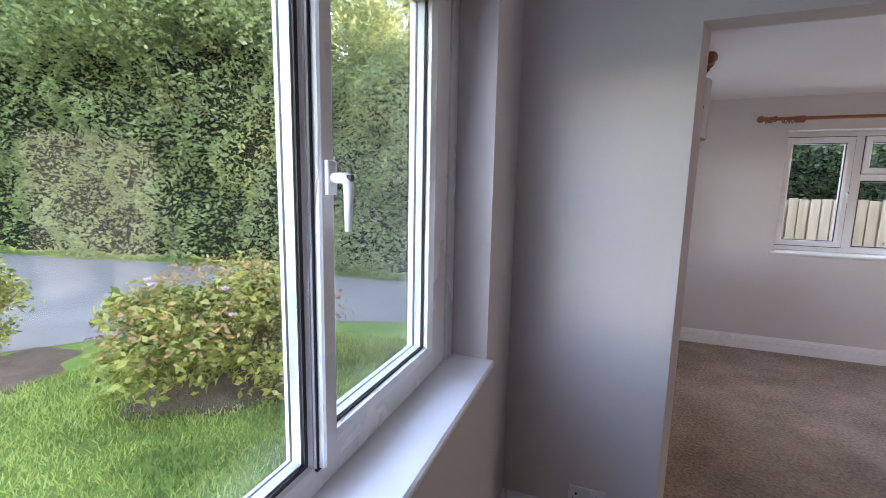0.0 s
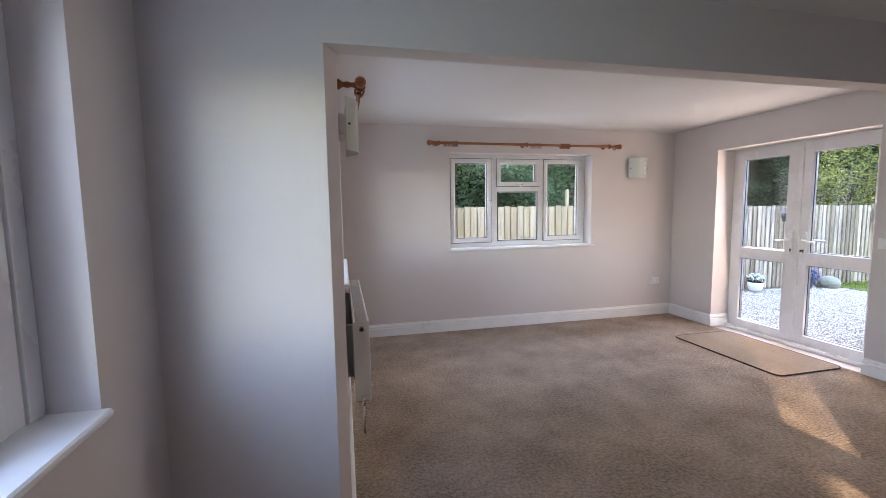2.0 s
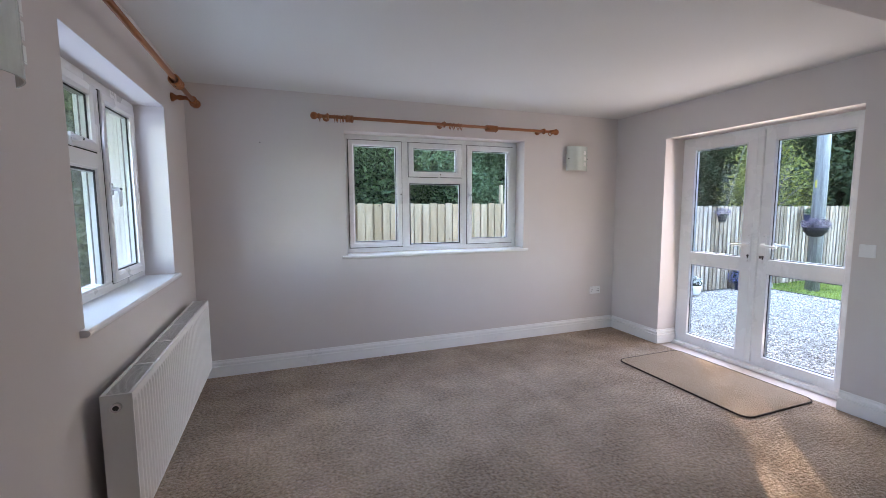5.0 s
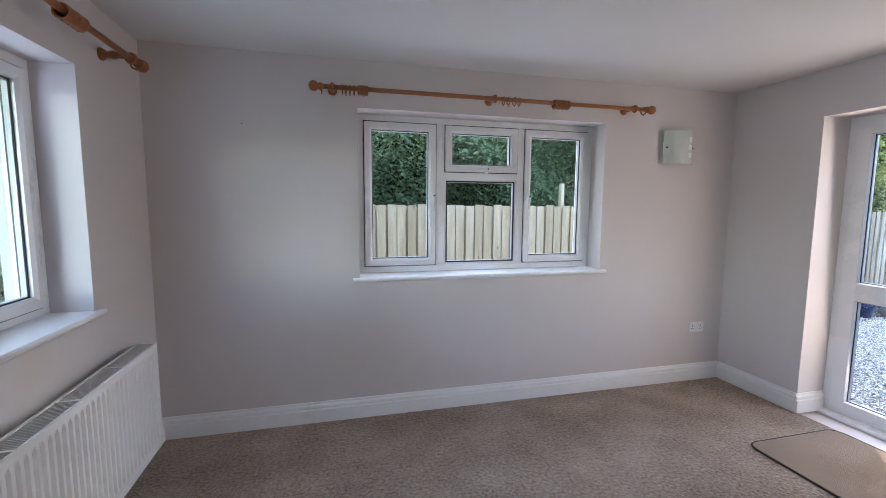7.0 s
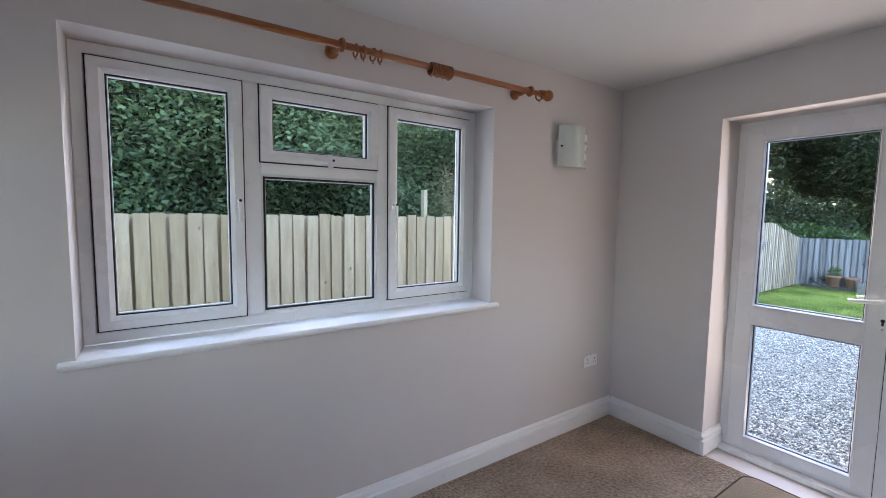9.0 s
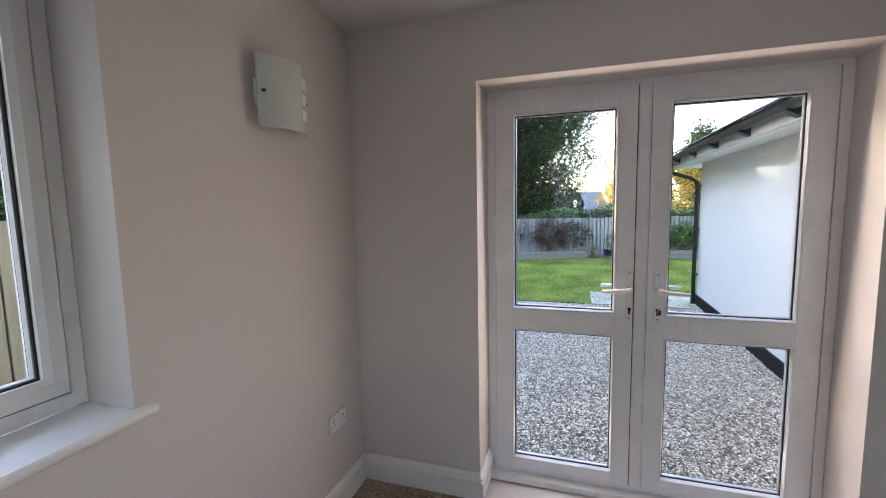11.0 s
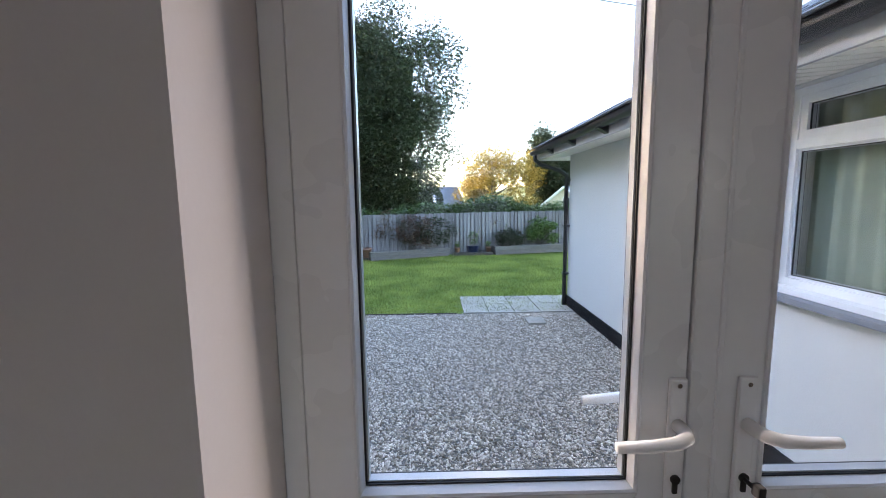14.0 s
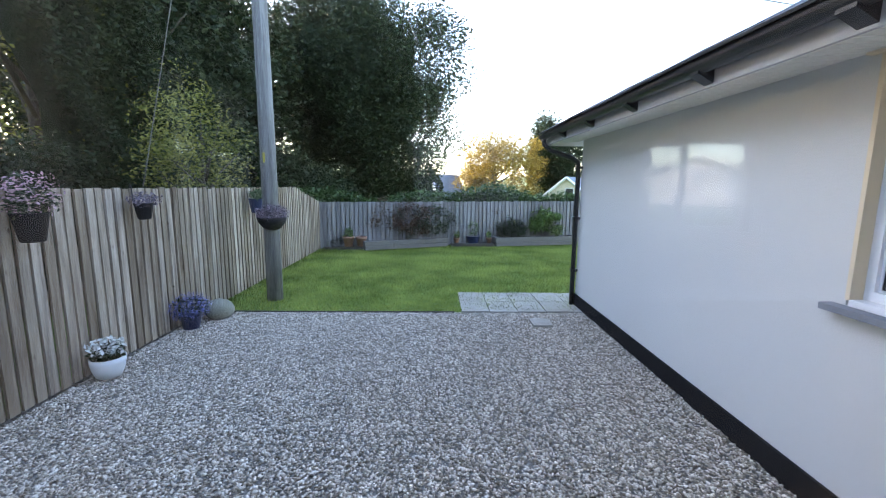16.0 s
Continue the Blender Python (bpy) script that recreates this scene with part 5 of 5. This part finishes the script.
tree(-5.6, 10.0, 7.0, 0.18, (2.6, 2.6, 2.0), LEAF_CROWN, 0.12, 150, 130, 52, "broadleaf tree overhanging the road", low=-0.5, clump_r=0.5)
tree(-18.6, 7.2, 9.0, 0.2, (4.6, 3.6, 3.3), LEAF_CROWN, 0.16, 320, 150, 53, "broadleaf tree overhanging the road", low=-0.6, clump_r=0.6)
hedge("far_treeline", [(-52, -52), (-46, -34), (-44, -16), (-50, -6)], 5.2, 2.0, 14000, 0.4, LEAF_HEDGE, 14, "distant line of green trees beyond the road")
tree(46.5, -1.9, 7.4, 0.22, (4.4, 4.6, 4.2), LEAF_GOLD, 0.24, 150, 130, 28, "golden autumn tree in the distance", low=-0.8, clump_r=0.8)
tree(50.5, -8.6, 9.4, 0.25, (3.2, 3.3, 5.0), LEAF_DARK, 0.3, 190, 120, 29, "dark conifer in the distance", low=-0.98, clump_r=0.9, core=0.62)
# Three trees added out of view to hold back light from the west.
tree(-13.0, 0.6, 9.8, 0.2, (2.2, 3.95, 4.0), LEAF_HEDGE, 0.24, 160, 100, 30, "unseen broad leafy tree added across the road to block western light", low=-0.95, clump_r=0.75)
tree(-14.5, -5.6, 15.5, 0.3, (3.0, 4.2, 4.2), LEAF_HEDGE, 0.26, 150, 90, 35, "unseen tall leafy tree added across the road to block western light", low=-0.95, clump_r=0.8, core=0.8)
tree(-14.5, -12.2, 15.0, 0.3, (3.0, 4.4, 4.8), LEAF_HEDGE, 0.26, 150, 90, 34, "unseen tall leafy tree added across the road to block western light", low=-0.95, clump_r=0.8, core=0.8)
def soil_patch(x, y, r, seed):
    """Bare earth with an uneven rim round a shrub."""
    bm = bmesh.new()
    mid = bm.verts.new((0, 0, 0.035))
    rim = []
    for k in range(40):
        g = 2 * math.pi * k / 40
        q = r * (1 + 0.16 * math.sin(3 * g + seed) + 0.09 * math.sin(7 * g + 2 * seed))
        rim.append((bm.verts.new((0.8 * q * math.cos(g), 0.8 * q * math.sin(g), 0.03)), bm.verts.new((q * math.cos(g), q * math.sin(g), -0.03))))
    for k in range(40):
        (a, b), (c, d) = rim[k], rim[(k + 1) % 40]
        bm.faces.new((mid, a, c))
        bm.faces.new((a, b, d, c))
    ob = mesh_object("soil_patch", bm, EARTH, True)
    ob.matrix_basis = Matrix.Translation((x, y, GZ))
    tagged(ob, "bare brown earth under the shrub in the lawn", "soil")


soil_patch(-3.3, 3.1, 0.85, 1.0)
soil_patch(-5.5, 2.25, 0.58, 2.4)
bush = shrub("flowering_bush", -3.33, 3.08, (0.95, 1.02, 0.53), LEAF_BUSH, 0.085, 150, 70, 31, "rounded yellow-green bush with reddish tips on the lawn")
tip_rng = np.random.default_rng(61)
tip_way = tip_rng.normal(size=(900, 3))
tip_way /= np.linalg.norm(tip_way, axis=1)[:, None]
tip_way[:, 2] = np.abs(tip_way[:, 2])
tips = leaves("young_tips", tip_way * np.array([1.02, 1.08, 0.62]) * tip_rng.uniform(0.85, 1.08, (900, 1)) + np.array([0, 0, 0.52]), 0.06, LEAF_TIP, 62)
tips.parent = bush
tagged(tips, "reddish young leaf tips")
shrub("flowering_bush", -5.6, 2.0, (0.55, 0.6, 0.75), LEAF_BUSH, 0.07, 60, 60, 33, "bright yellow-green shrub beside the drive")
bm = bmesh.new()
rng = np.random.default_rng(9)
for k in range(9):
    g = rng.uniform(0, 6.28)
    c = (-3.33 + 0.75 * math.cos(g), 3.08 + 0.7 * math.sin(g), GZ + rng.uniform(0.7, 1.05))
    for j in range(5):
        tube(bm, c, (c[0] + 0.03 * math.cos(1.26 * j), c[1] + 0.03 * math.sin(1.26 * j), c[2] + 0.012), 0.006, 0.012, 5)
tagged(mesh_object("bush_flowers", bm, PETAL_PINK), "few small pink flowers on the bush", "flowers", kind="stuff")


# ---------- garden things ----------
def utility_pole(x, y):
    thing = base("utility_pole", Matrix.Translation((x, y, GZ)), "weathered grey timber utility pole standing in the lawn", "pole")
    part("shaft", bent_tube(bmesh.new(), [(0, 0, -0.3), (0.0, 0, 3.0), (-0.03, 0.02, 10.0)], [0.125, 0.113, 0.085], 18), POLE_WOOD, thing, "", True)
    part("marker_tag", box(bmesh.new(), -0.122, 0.0, 2.14, -0.113, 0.034, 2.29, 0.002), YELLOW, thing, "yellow marker tag")
    for a, b, r, sag in (((0, 0, 9.6), (-0.61, 1.52, 1.77), 0.007, 0.0), ((0, 0, 9.3), (38, -5.5, 6.2), 0.012, 0.6), ((0, 0, 5.85), (6.1, -13.6, 6.9), 0.013, 0.1)):
        a, b = Vector(a), Vector(b)
        pts = [a.lerp(b, k / 10) - Vector((0, 0, sag * math.sin(math.pi * k / 10))) for k in range(11)]
        part("cable", bent_tube(bmesh.new(), pts, r, 5), SLEEPER, thing, "thin grey cable")


utility_pole(11.33, 6.48)


def pot_plant(name, x, y, z, profile, pot_material, foliage, label, scale=1.0, pot_label=""):
    """A turned pot with soil and a mound of small leaves and flowers. foliage: (part name, material, count, radii, height, leaf size)."""
    thing = base(name, Matrix.Translation((x, y, z)), label, "potted plant")
    part("pot", lathe(bmesh.new(), [(r * scale, h * scale) for r, h in profile], seg=24), pot_material, thing, pot_label, True)
    rng = np.random.default_rng(int(100 * abs(x) + 10 * abs(y)))
    for nm, mt, count, radii, high, size in foliage:
        d = rng.normal(size=(count, 3))
        d /= np.linalg.norm(d, axis=1)[:, None]
        p = d * np.array(radii) * rng.uniform(0.5, 1.0, (count, 1)) + np.array([0, 0, high])
        p = p[p[:, 2] > 0.4 * high]
        ob = leaves(nm, p, size, mt, count)
        ob.parent = thing
    return thing


ROUND_POT = [(0.085, 0.0), (0.10, 0.006), (0.128, 0.07), (0.145, 0.15), (0.148, 0.20), (0.140, 0.20), (0.134, 0.17), (0.06, 0.165)]
FLOWER_POT = [(0.075, 0.0), (0.08, 0.004), (0.105, 0.16), (0.118, 0.165), (0.120, 0.205), (0.108, 0.205), (0.10, 0.17), (0.05, 0.165)]
pot_plant("potted_daisies", 8.50, 6.98, GZ + 0.012, ROUND_POT, POT_WHITE, [("leaves", LEAF_DARK, 380, (0.15, 0.15, 0.09), 0.235, 0.05), ("petals", PETAL_WHITE, 230, (0.17, 0.17, 0.09), 0.29, 0.05)], "white round pot of white daisies on the gravel by the fence", 0.98, "glazed white pot")
pot_plant("potted_lobelia", 9.86, 6.98, GZ + 0.012, FLOWER_POT, POT_BLUE, [("leaves", LEAF_DARK, 600, (0.24, 0.22, 0.15), 0.27, 0.04), ("petals", PETAL_BLUE, 1100, (0.28, 0.25, 0.18), 0.28, 0.024)], "dark blue pot overflowing with small blue flowers", 1.15)


def boulder(x, y, r):
    bm = bmesh.new()
    bmesh.ops.create_icosphere(bm, subdivisions=3, radius=r)
    for v in bm.verts:
        k = 1 + 0.16 * noise.noise(v.co * 4.5) + 0.05 * noise.noise(v.co * 14)
        v.co = Vector((v.co.x * 1.1 * k, v.co.y * 0.95 * k, v.co.z * 0.78 * k + r * 0.62))
    ob = mesh_object("garden_stone", bm, BOULDER, True)
    ob.matrix_basis = Matrix.Translation((x, y, GZ))
    tagged(ob, "rounded mossy field stone at the lawn's edge", "stone")


boulder(10.33, 6.86, 0.19)


def hung_planter(x, y, z, w, material, foliage, label):
    """A half-round planter on a hook over the fence top."""
    thing = base("hanging_planter", Matrix.Translation((x, y, z)), label, "planter", "planters on the fence")
    part("tub", lathe(bmesh.new(), [(w * 0.32, -w), (w * 0.36, -w + 0.01), (w * 0.52, -0.012), (w * 0.55, 0), (w * 0.48, 0), (w * 0.44, -0.03), (0.02, -0.035)], seg=20), material, thing, "", True)
    part("hook", bent_tube(bmesh.new(), [(0, w * 0.5, -0.05), (0, w * 0.62, 0.06), (0, w * 0.66, 0.17), (0, w * 0.72, 0.20), (0, w * 0.80, 0.16)], 0.007, 6), DARK_METAL, thing, "dark hook over the fence")
    rng = np.random.default_rng(int(x * 100))
    for nm, mt, count, radii, high, size in foliage:
        d = rng.normal(size=(count, 3))
        d /= np.linalg.norm(d, axis=1)[:, None]
        p = d * np.array(radii) * rng.uniform(0.4, 1.0, (count, 1)) + np.array([0, -0.02, high])
        ob = leaves(nm, p[p[:, 2] > -0.08], size, mt, count)
        ob.parent = thing


hung_planter(7.93, 6.98, 1.24, 0.22, POT_DARK, [("leaves", LEAF_DARK, 300, (0.2, 0.15, 0.14), 0.08, 0.05), ("petals", PETAL_PINK, 420, (0.26, 0.18, 0.2), 0.14, 0.03)], "dark hanging planter with pink heather on the fence")
hung_planter(9.22, 7.0, 1.26, 0.17, POT_DARK, [("leaves", LEAF_PURPLE, 320, (0.24, 0.12, 0.09), 0.04, 0.035)], "dark hanging planter with straggling dusky purple heather")
hung_planter(12.05, 7.0, 1.22, 0.24, POT_BLUE, [("leaves", LEAF_HEDGE, 320, (0.2, 0.15, 0.12), 0.06, 0.05)], "blue hanging planter with green leaves on the fence")


def pole_basket(x, y, z):
    thing = base("hanging_basket", Matrix.Translation((x, y, z)), "dark hanging basket of dry flowers fixed to the utility pole", "hanging basket")
    part("basket", lathe(bmesh.new(), [(0.04, -0.20), (0.12, -0.17), (0.19, -0.08), (0.215, 0.0), (0.20, 0.0), (0.17, -0.05), (0.03, -0.06)], seg=22), POT_DARK, thing, "", True)
    rng = np.random.default_rng(77)
    d = rng.normal(size=(900, 3))
    d /= np.linalg.norm(d, axis=1)[:, None]
    p = d * np.array((0.30, 0.26, 0.13)) * rng.uniform(0.5, 1, (900, 1)) + np.array((0, 0, 0.06))
    for nm, mt, pp, s in (("dry_stems", LEAF_PURPLE, p[:520], 0.06), ("petals", PETAL_PINK, p[520:], 0.025)):
        ob = leaves(nm, pp, s, mt, len(pp), 0.3)
        ob.parent = thing
    part("bracket_arm", bent_tube(bmesh.new(), [(0.10, 0.06, 0.12), (0.05, 0.03, 0.16), (0, 0, 0.12), (0, 0, -0.02)], 0.008, 6), DARK_METAL, thing)


pole_basket(11.05, 6.36, 0.98)


def raised_bed(a, b, depth, h, label):
    """Two courses of timber sleepers round a bed of soil."""
    a, b = Vector((*a, GZ)), Vector((*b, GZ))
    yaw = math.atan2(b.y - a.y, b.x - a.x)
    length = (b - a).length
    thing = base("raised_bed", Matrix.Translation(a) @ Matrix.Rotation(yaw, 4, "Z"), label, "raised bed", "sleeper beds")
    for k in range(2):
        z0, z1 = k * h / 2 + 0.002, (k + 1) * h / 2 - 0.003
        part("sleeper", box(bmesh.new(), -0.01 * k, 0, z0, length + 0.01 * k, 0.09, z1, 0.01), SLEEPER, thing)
        for s in (0.0, length - 0.09):
            part("sleeper", box(bmesh.new(), s, 0.092, z0, s + 0.09, depth, z1, 0.01), SLEEPER, thing)
    part("soil", box(bmesh.new(), 0.09, 0.09, 0, length - 0.09, depth, h - 0.05), BARK, thing, "dark soil")
    return thing


def bed_facing_west(x0, y0, x1, y1, depth, h, label):
    """A bed whose front runs from the north end (x0, y0) to the south end (x1, y1)."""
    return raised_bed((x0, y0), (x1, y1), depth, h, label)


bed_facing_west(16.34, 5.85, 17.30, 3.52, 0.75, 0.25, "grey timber sleeper bed before the end fence")
bed_facing_west(17.28, 2.05, 17.85, -0.60, 0.75, 0.27, "grey timber sleeper bed with leafy shrubs")
bm = box(bmesh.new(), 16.55, 5.95, GZ - 0.02, 16.80, 7.05, GZ + 0.07, 0.01)
tagged(mesh_object("timber_step", bm, BARK), "low dark timber step carrying flower pots", "step")
bm = box(bmesh.new(), 17.30, 2.12, GZ - 0.02, 17.75, 3.42, GZ + 0.08, 0.01)
tagged(mesh_object("timber_step", bm, BARK), "low dark timber step between the beds", "step")
for x, y, s in ((16.66, 6.38, 1.45), (16.68, 6.02, 1.35)):
    pot_plant("flower_pot", x, y, GZ + 0.072, FLOWER_POT, TERRACOTTA, [("leaves", LEAF_LIT, 160, (0.14, 0.14, 0.2), 0.36, 0.07)] if y > 6.2 else [("leaves", LEAF_RED, 60, (0.1, 0.1, 0.08), 0.24, 0.05)], "terracotta flower pot on the timber step", s)
for x, y in ((17.45, 3.25), (17.5, 2.25)):
    pot_plant("flower_pot", x, y, GZ + 0.082, FLOWER_POT, TERRACOTTA, [("leaves", LEAF_LIT, 80, (0.1, 0.1, 0.1), 0.26, 0.06)], "small terracotta flower pot between the beds", 0.8)
pot_plant("trough_plant", 17.55, 2.75, GZ + 0.082, [(0.15, 0.0), (0.16, 0.01), (0.21, 0.2), (0.22, 0.21), (0.19, 0.21), (0.17, 0.17), (0.05, 0.16)], POT_BLUE, [("leaves", LEAF_LIT, 220, (0.22, 0.22, 0.26), 0.45, 0.06)], "blue-grey planter with a light green shrub", 1.0)
shrub("climbing_rose", 17.15, 4.9, (0.4, 1.0, 0.66), LEAF_RED, 0.07, 100, 34, 41, "straggling dark red rose against the fence", GZ + 0.2)
shrub("climbing_rose", 17.3, 4.4, (0.4, 0.95, 0.6), LEAF_DARK, 0.07, 90, 34, 42, "straggling green rose against the fence", GZ + 0.2)
shrub("low_shrub", 17.85, 1.55, (0.4, 0.55, 0.3), LEAF_DARK, 0.07, 60, 40, 43, "low dark green shrub in the sleeper bed", GZ + 0.2)
shrub("low_shrub", 18.0, 0.45, (0.45, 0.6, 0.48), LEAF_LIT, 0.09, 60, 40, 44, "rounded light green shrub in the sleeper bed", GZ + 0.2)
shrub("low_shrub", 16.85, 6.8, (0.2, 0.35, 0.2), LEAF_DARK, 0.06, 30, 30, 45, "small dark plants in the fence corner", GZ)
shrub("wall_plant", 18.0, 2.15, (0.18, 0.3, 0.12), LEAF_RED, 0.06, 24, 30, 46, "trailing plant fixed to the end fence", GZ + 0.95, 4)


# ---------- distance ----------
def far_house(x, y, yaw, w, d, eave, ridge, wall_mat, roof_mat, label):
    thing = base("far_house", Matrix.Translation((x, y, GZ)) @ Matrix.Rotation(radians(yaw), 4, "Z"), label, "house")
    bm = bmesh.new()
    v = [bm.verts.new(c) for c in ((-w / 2, 0, 0), (w / 2, 0, 0), (w / 2, 0, eave), (0, 0, ridge), (-w / 2, 0, eave), (-w / 2, d, 0), (w / 2, d, 0), (w / 2, d, eave), (0, d, ridge), (-w / 2, d, eave))]
    for f in ((0, 1, 2, 3, 4), (9, 8, 7, 6, 5), (1, 6, 7, 2), (5, 0, 4, 9), (0, 5, 6, 1)):
        bm.faces.new([v[i] for i in f])
    part("wall", bm, wall_mat, thing)
    bm = bmesh.new()
    for s in (-1, 1):
        e = s * (w / 2 + 0.3)
        drop = 0.3 * (ridge - eave) / (w / 2)
        q = [bm.verts.new(c) for c in ((0, -0.3, ridge + 0.12), (e, -0.3, eave - drop + 0.12), (e, d + 0.3, eave - drop + 0.12), (0, d + 0.3, ridge + 0.12), (0, -0.3, ridge), (e, -0.3, eave - drop), (e, d + 0.3, eave - drop), (0, d + 0.3, ridge))]
        for f in ((0, 1, 2, 3), (7, 6, 5, 4), (0, 4, 5, 1), (1, 5, 6, 2), (2, 6, 7, 3)):
            bm.faces.new([q[i] for i in f])
    part("roof", bm, roof_mat, thing)
    bm = bmesh.new()
    for s in (-1, 1):
        tube(bm, (0, -0.34, ridge + 0.02), (s * (w / 2 + 0.3), -0.34, eave - 0.3 * (ridge - eave) / (w / 2) + 0.02), 0.12, seg=4)
    part("bargeboard", bm, GLOSS_WHITE, thing, "white bargeboard")
    win = part("window", box(bmesh.new(), -0.1, -0.05, eave * 0.75, 0.6, 0.02, eave * 0.75 + 1.0), DARK_METAL, thing, "dark window")
    part("window_frame", border(bmesh.new(), -0.16, eave * 0.75 - 0.06, 0.66, eave * 0.75 + 1.06, [(0, -0.07), (0.07, -0.07), (0.07, 0.0), (0, 0.0)]), GLOSS_WHITE, win)


far_house(43.5, -8.15, -122, 4.3, 7, 0.85, 2.6, STUCCO, ROOF_BLUE, "cream gabled house beyond the hedge")
far_house(-38.0, -23.0, 120, 9.0, 11, 2.6, 5.0, GLOSS_WHITE, ROOF_BLUE, "white bungalow across the road")
far_house(47.0, 4.1, -150, 3.6, 2.6, 0.5, 2.8, STUCCO, ROOF_BLUE, "far house with a blue-grey slate roof")
bm = bmesh.new()
rows = []
for i in range(49):
    g = radians(-70 + 140 * i / 48)
    top_z = 9 + 5 * math.sin(i * 0.5) + 3 * math.sin(i * 1.3)
    rows.append([bm.verts.new((r * math.cos(g), r * math.sin(g), z)) for r, z in ((150, GZ - 0.5), (230, top_z * 0.6), (300, top_z), (420, top_z * 0.8))])
for p, q in zip(rows, rows[1:]):
    for k in range(3):
        bm.faces.new((p[k], p[k + 1], q[k + 1], q[k]))
tagged(mesh_object("backdrop", bm, FIELD, True), kind="structure")
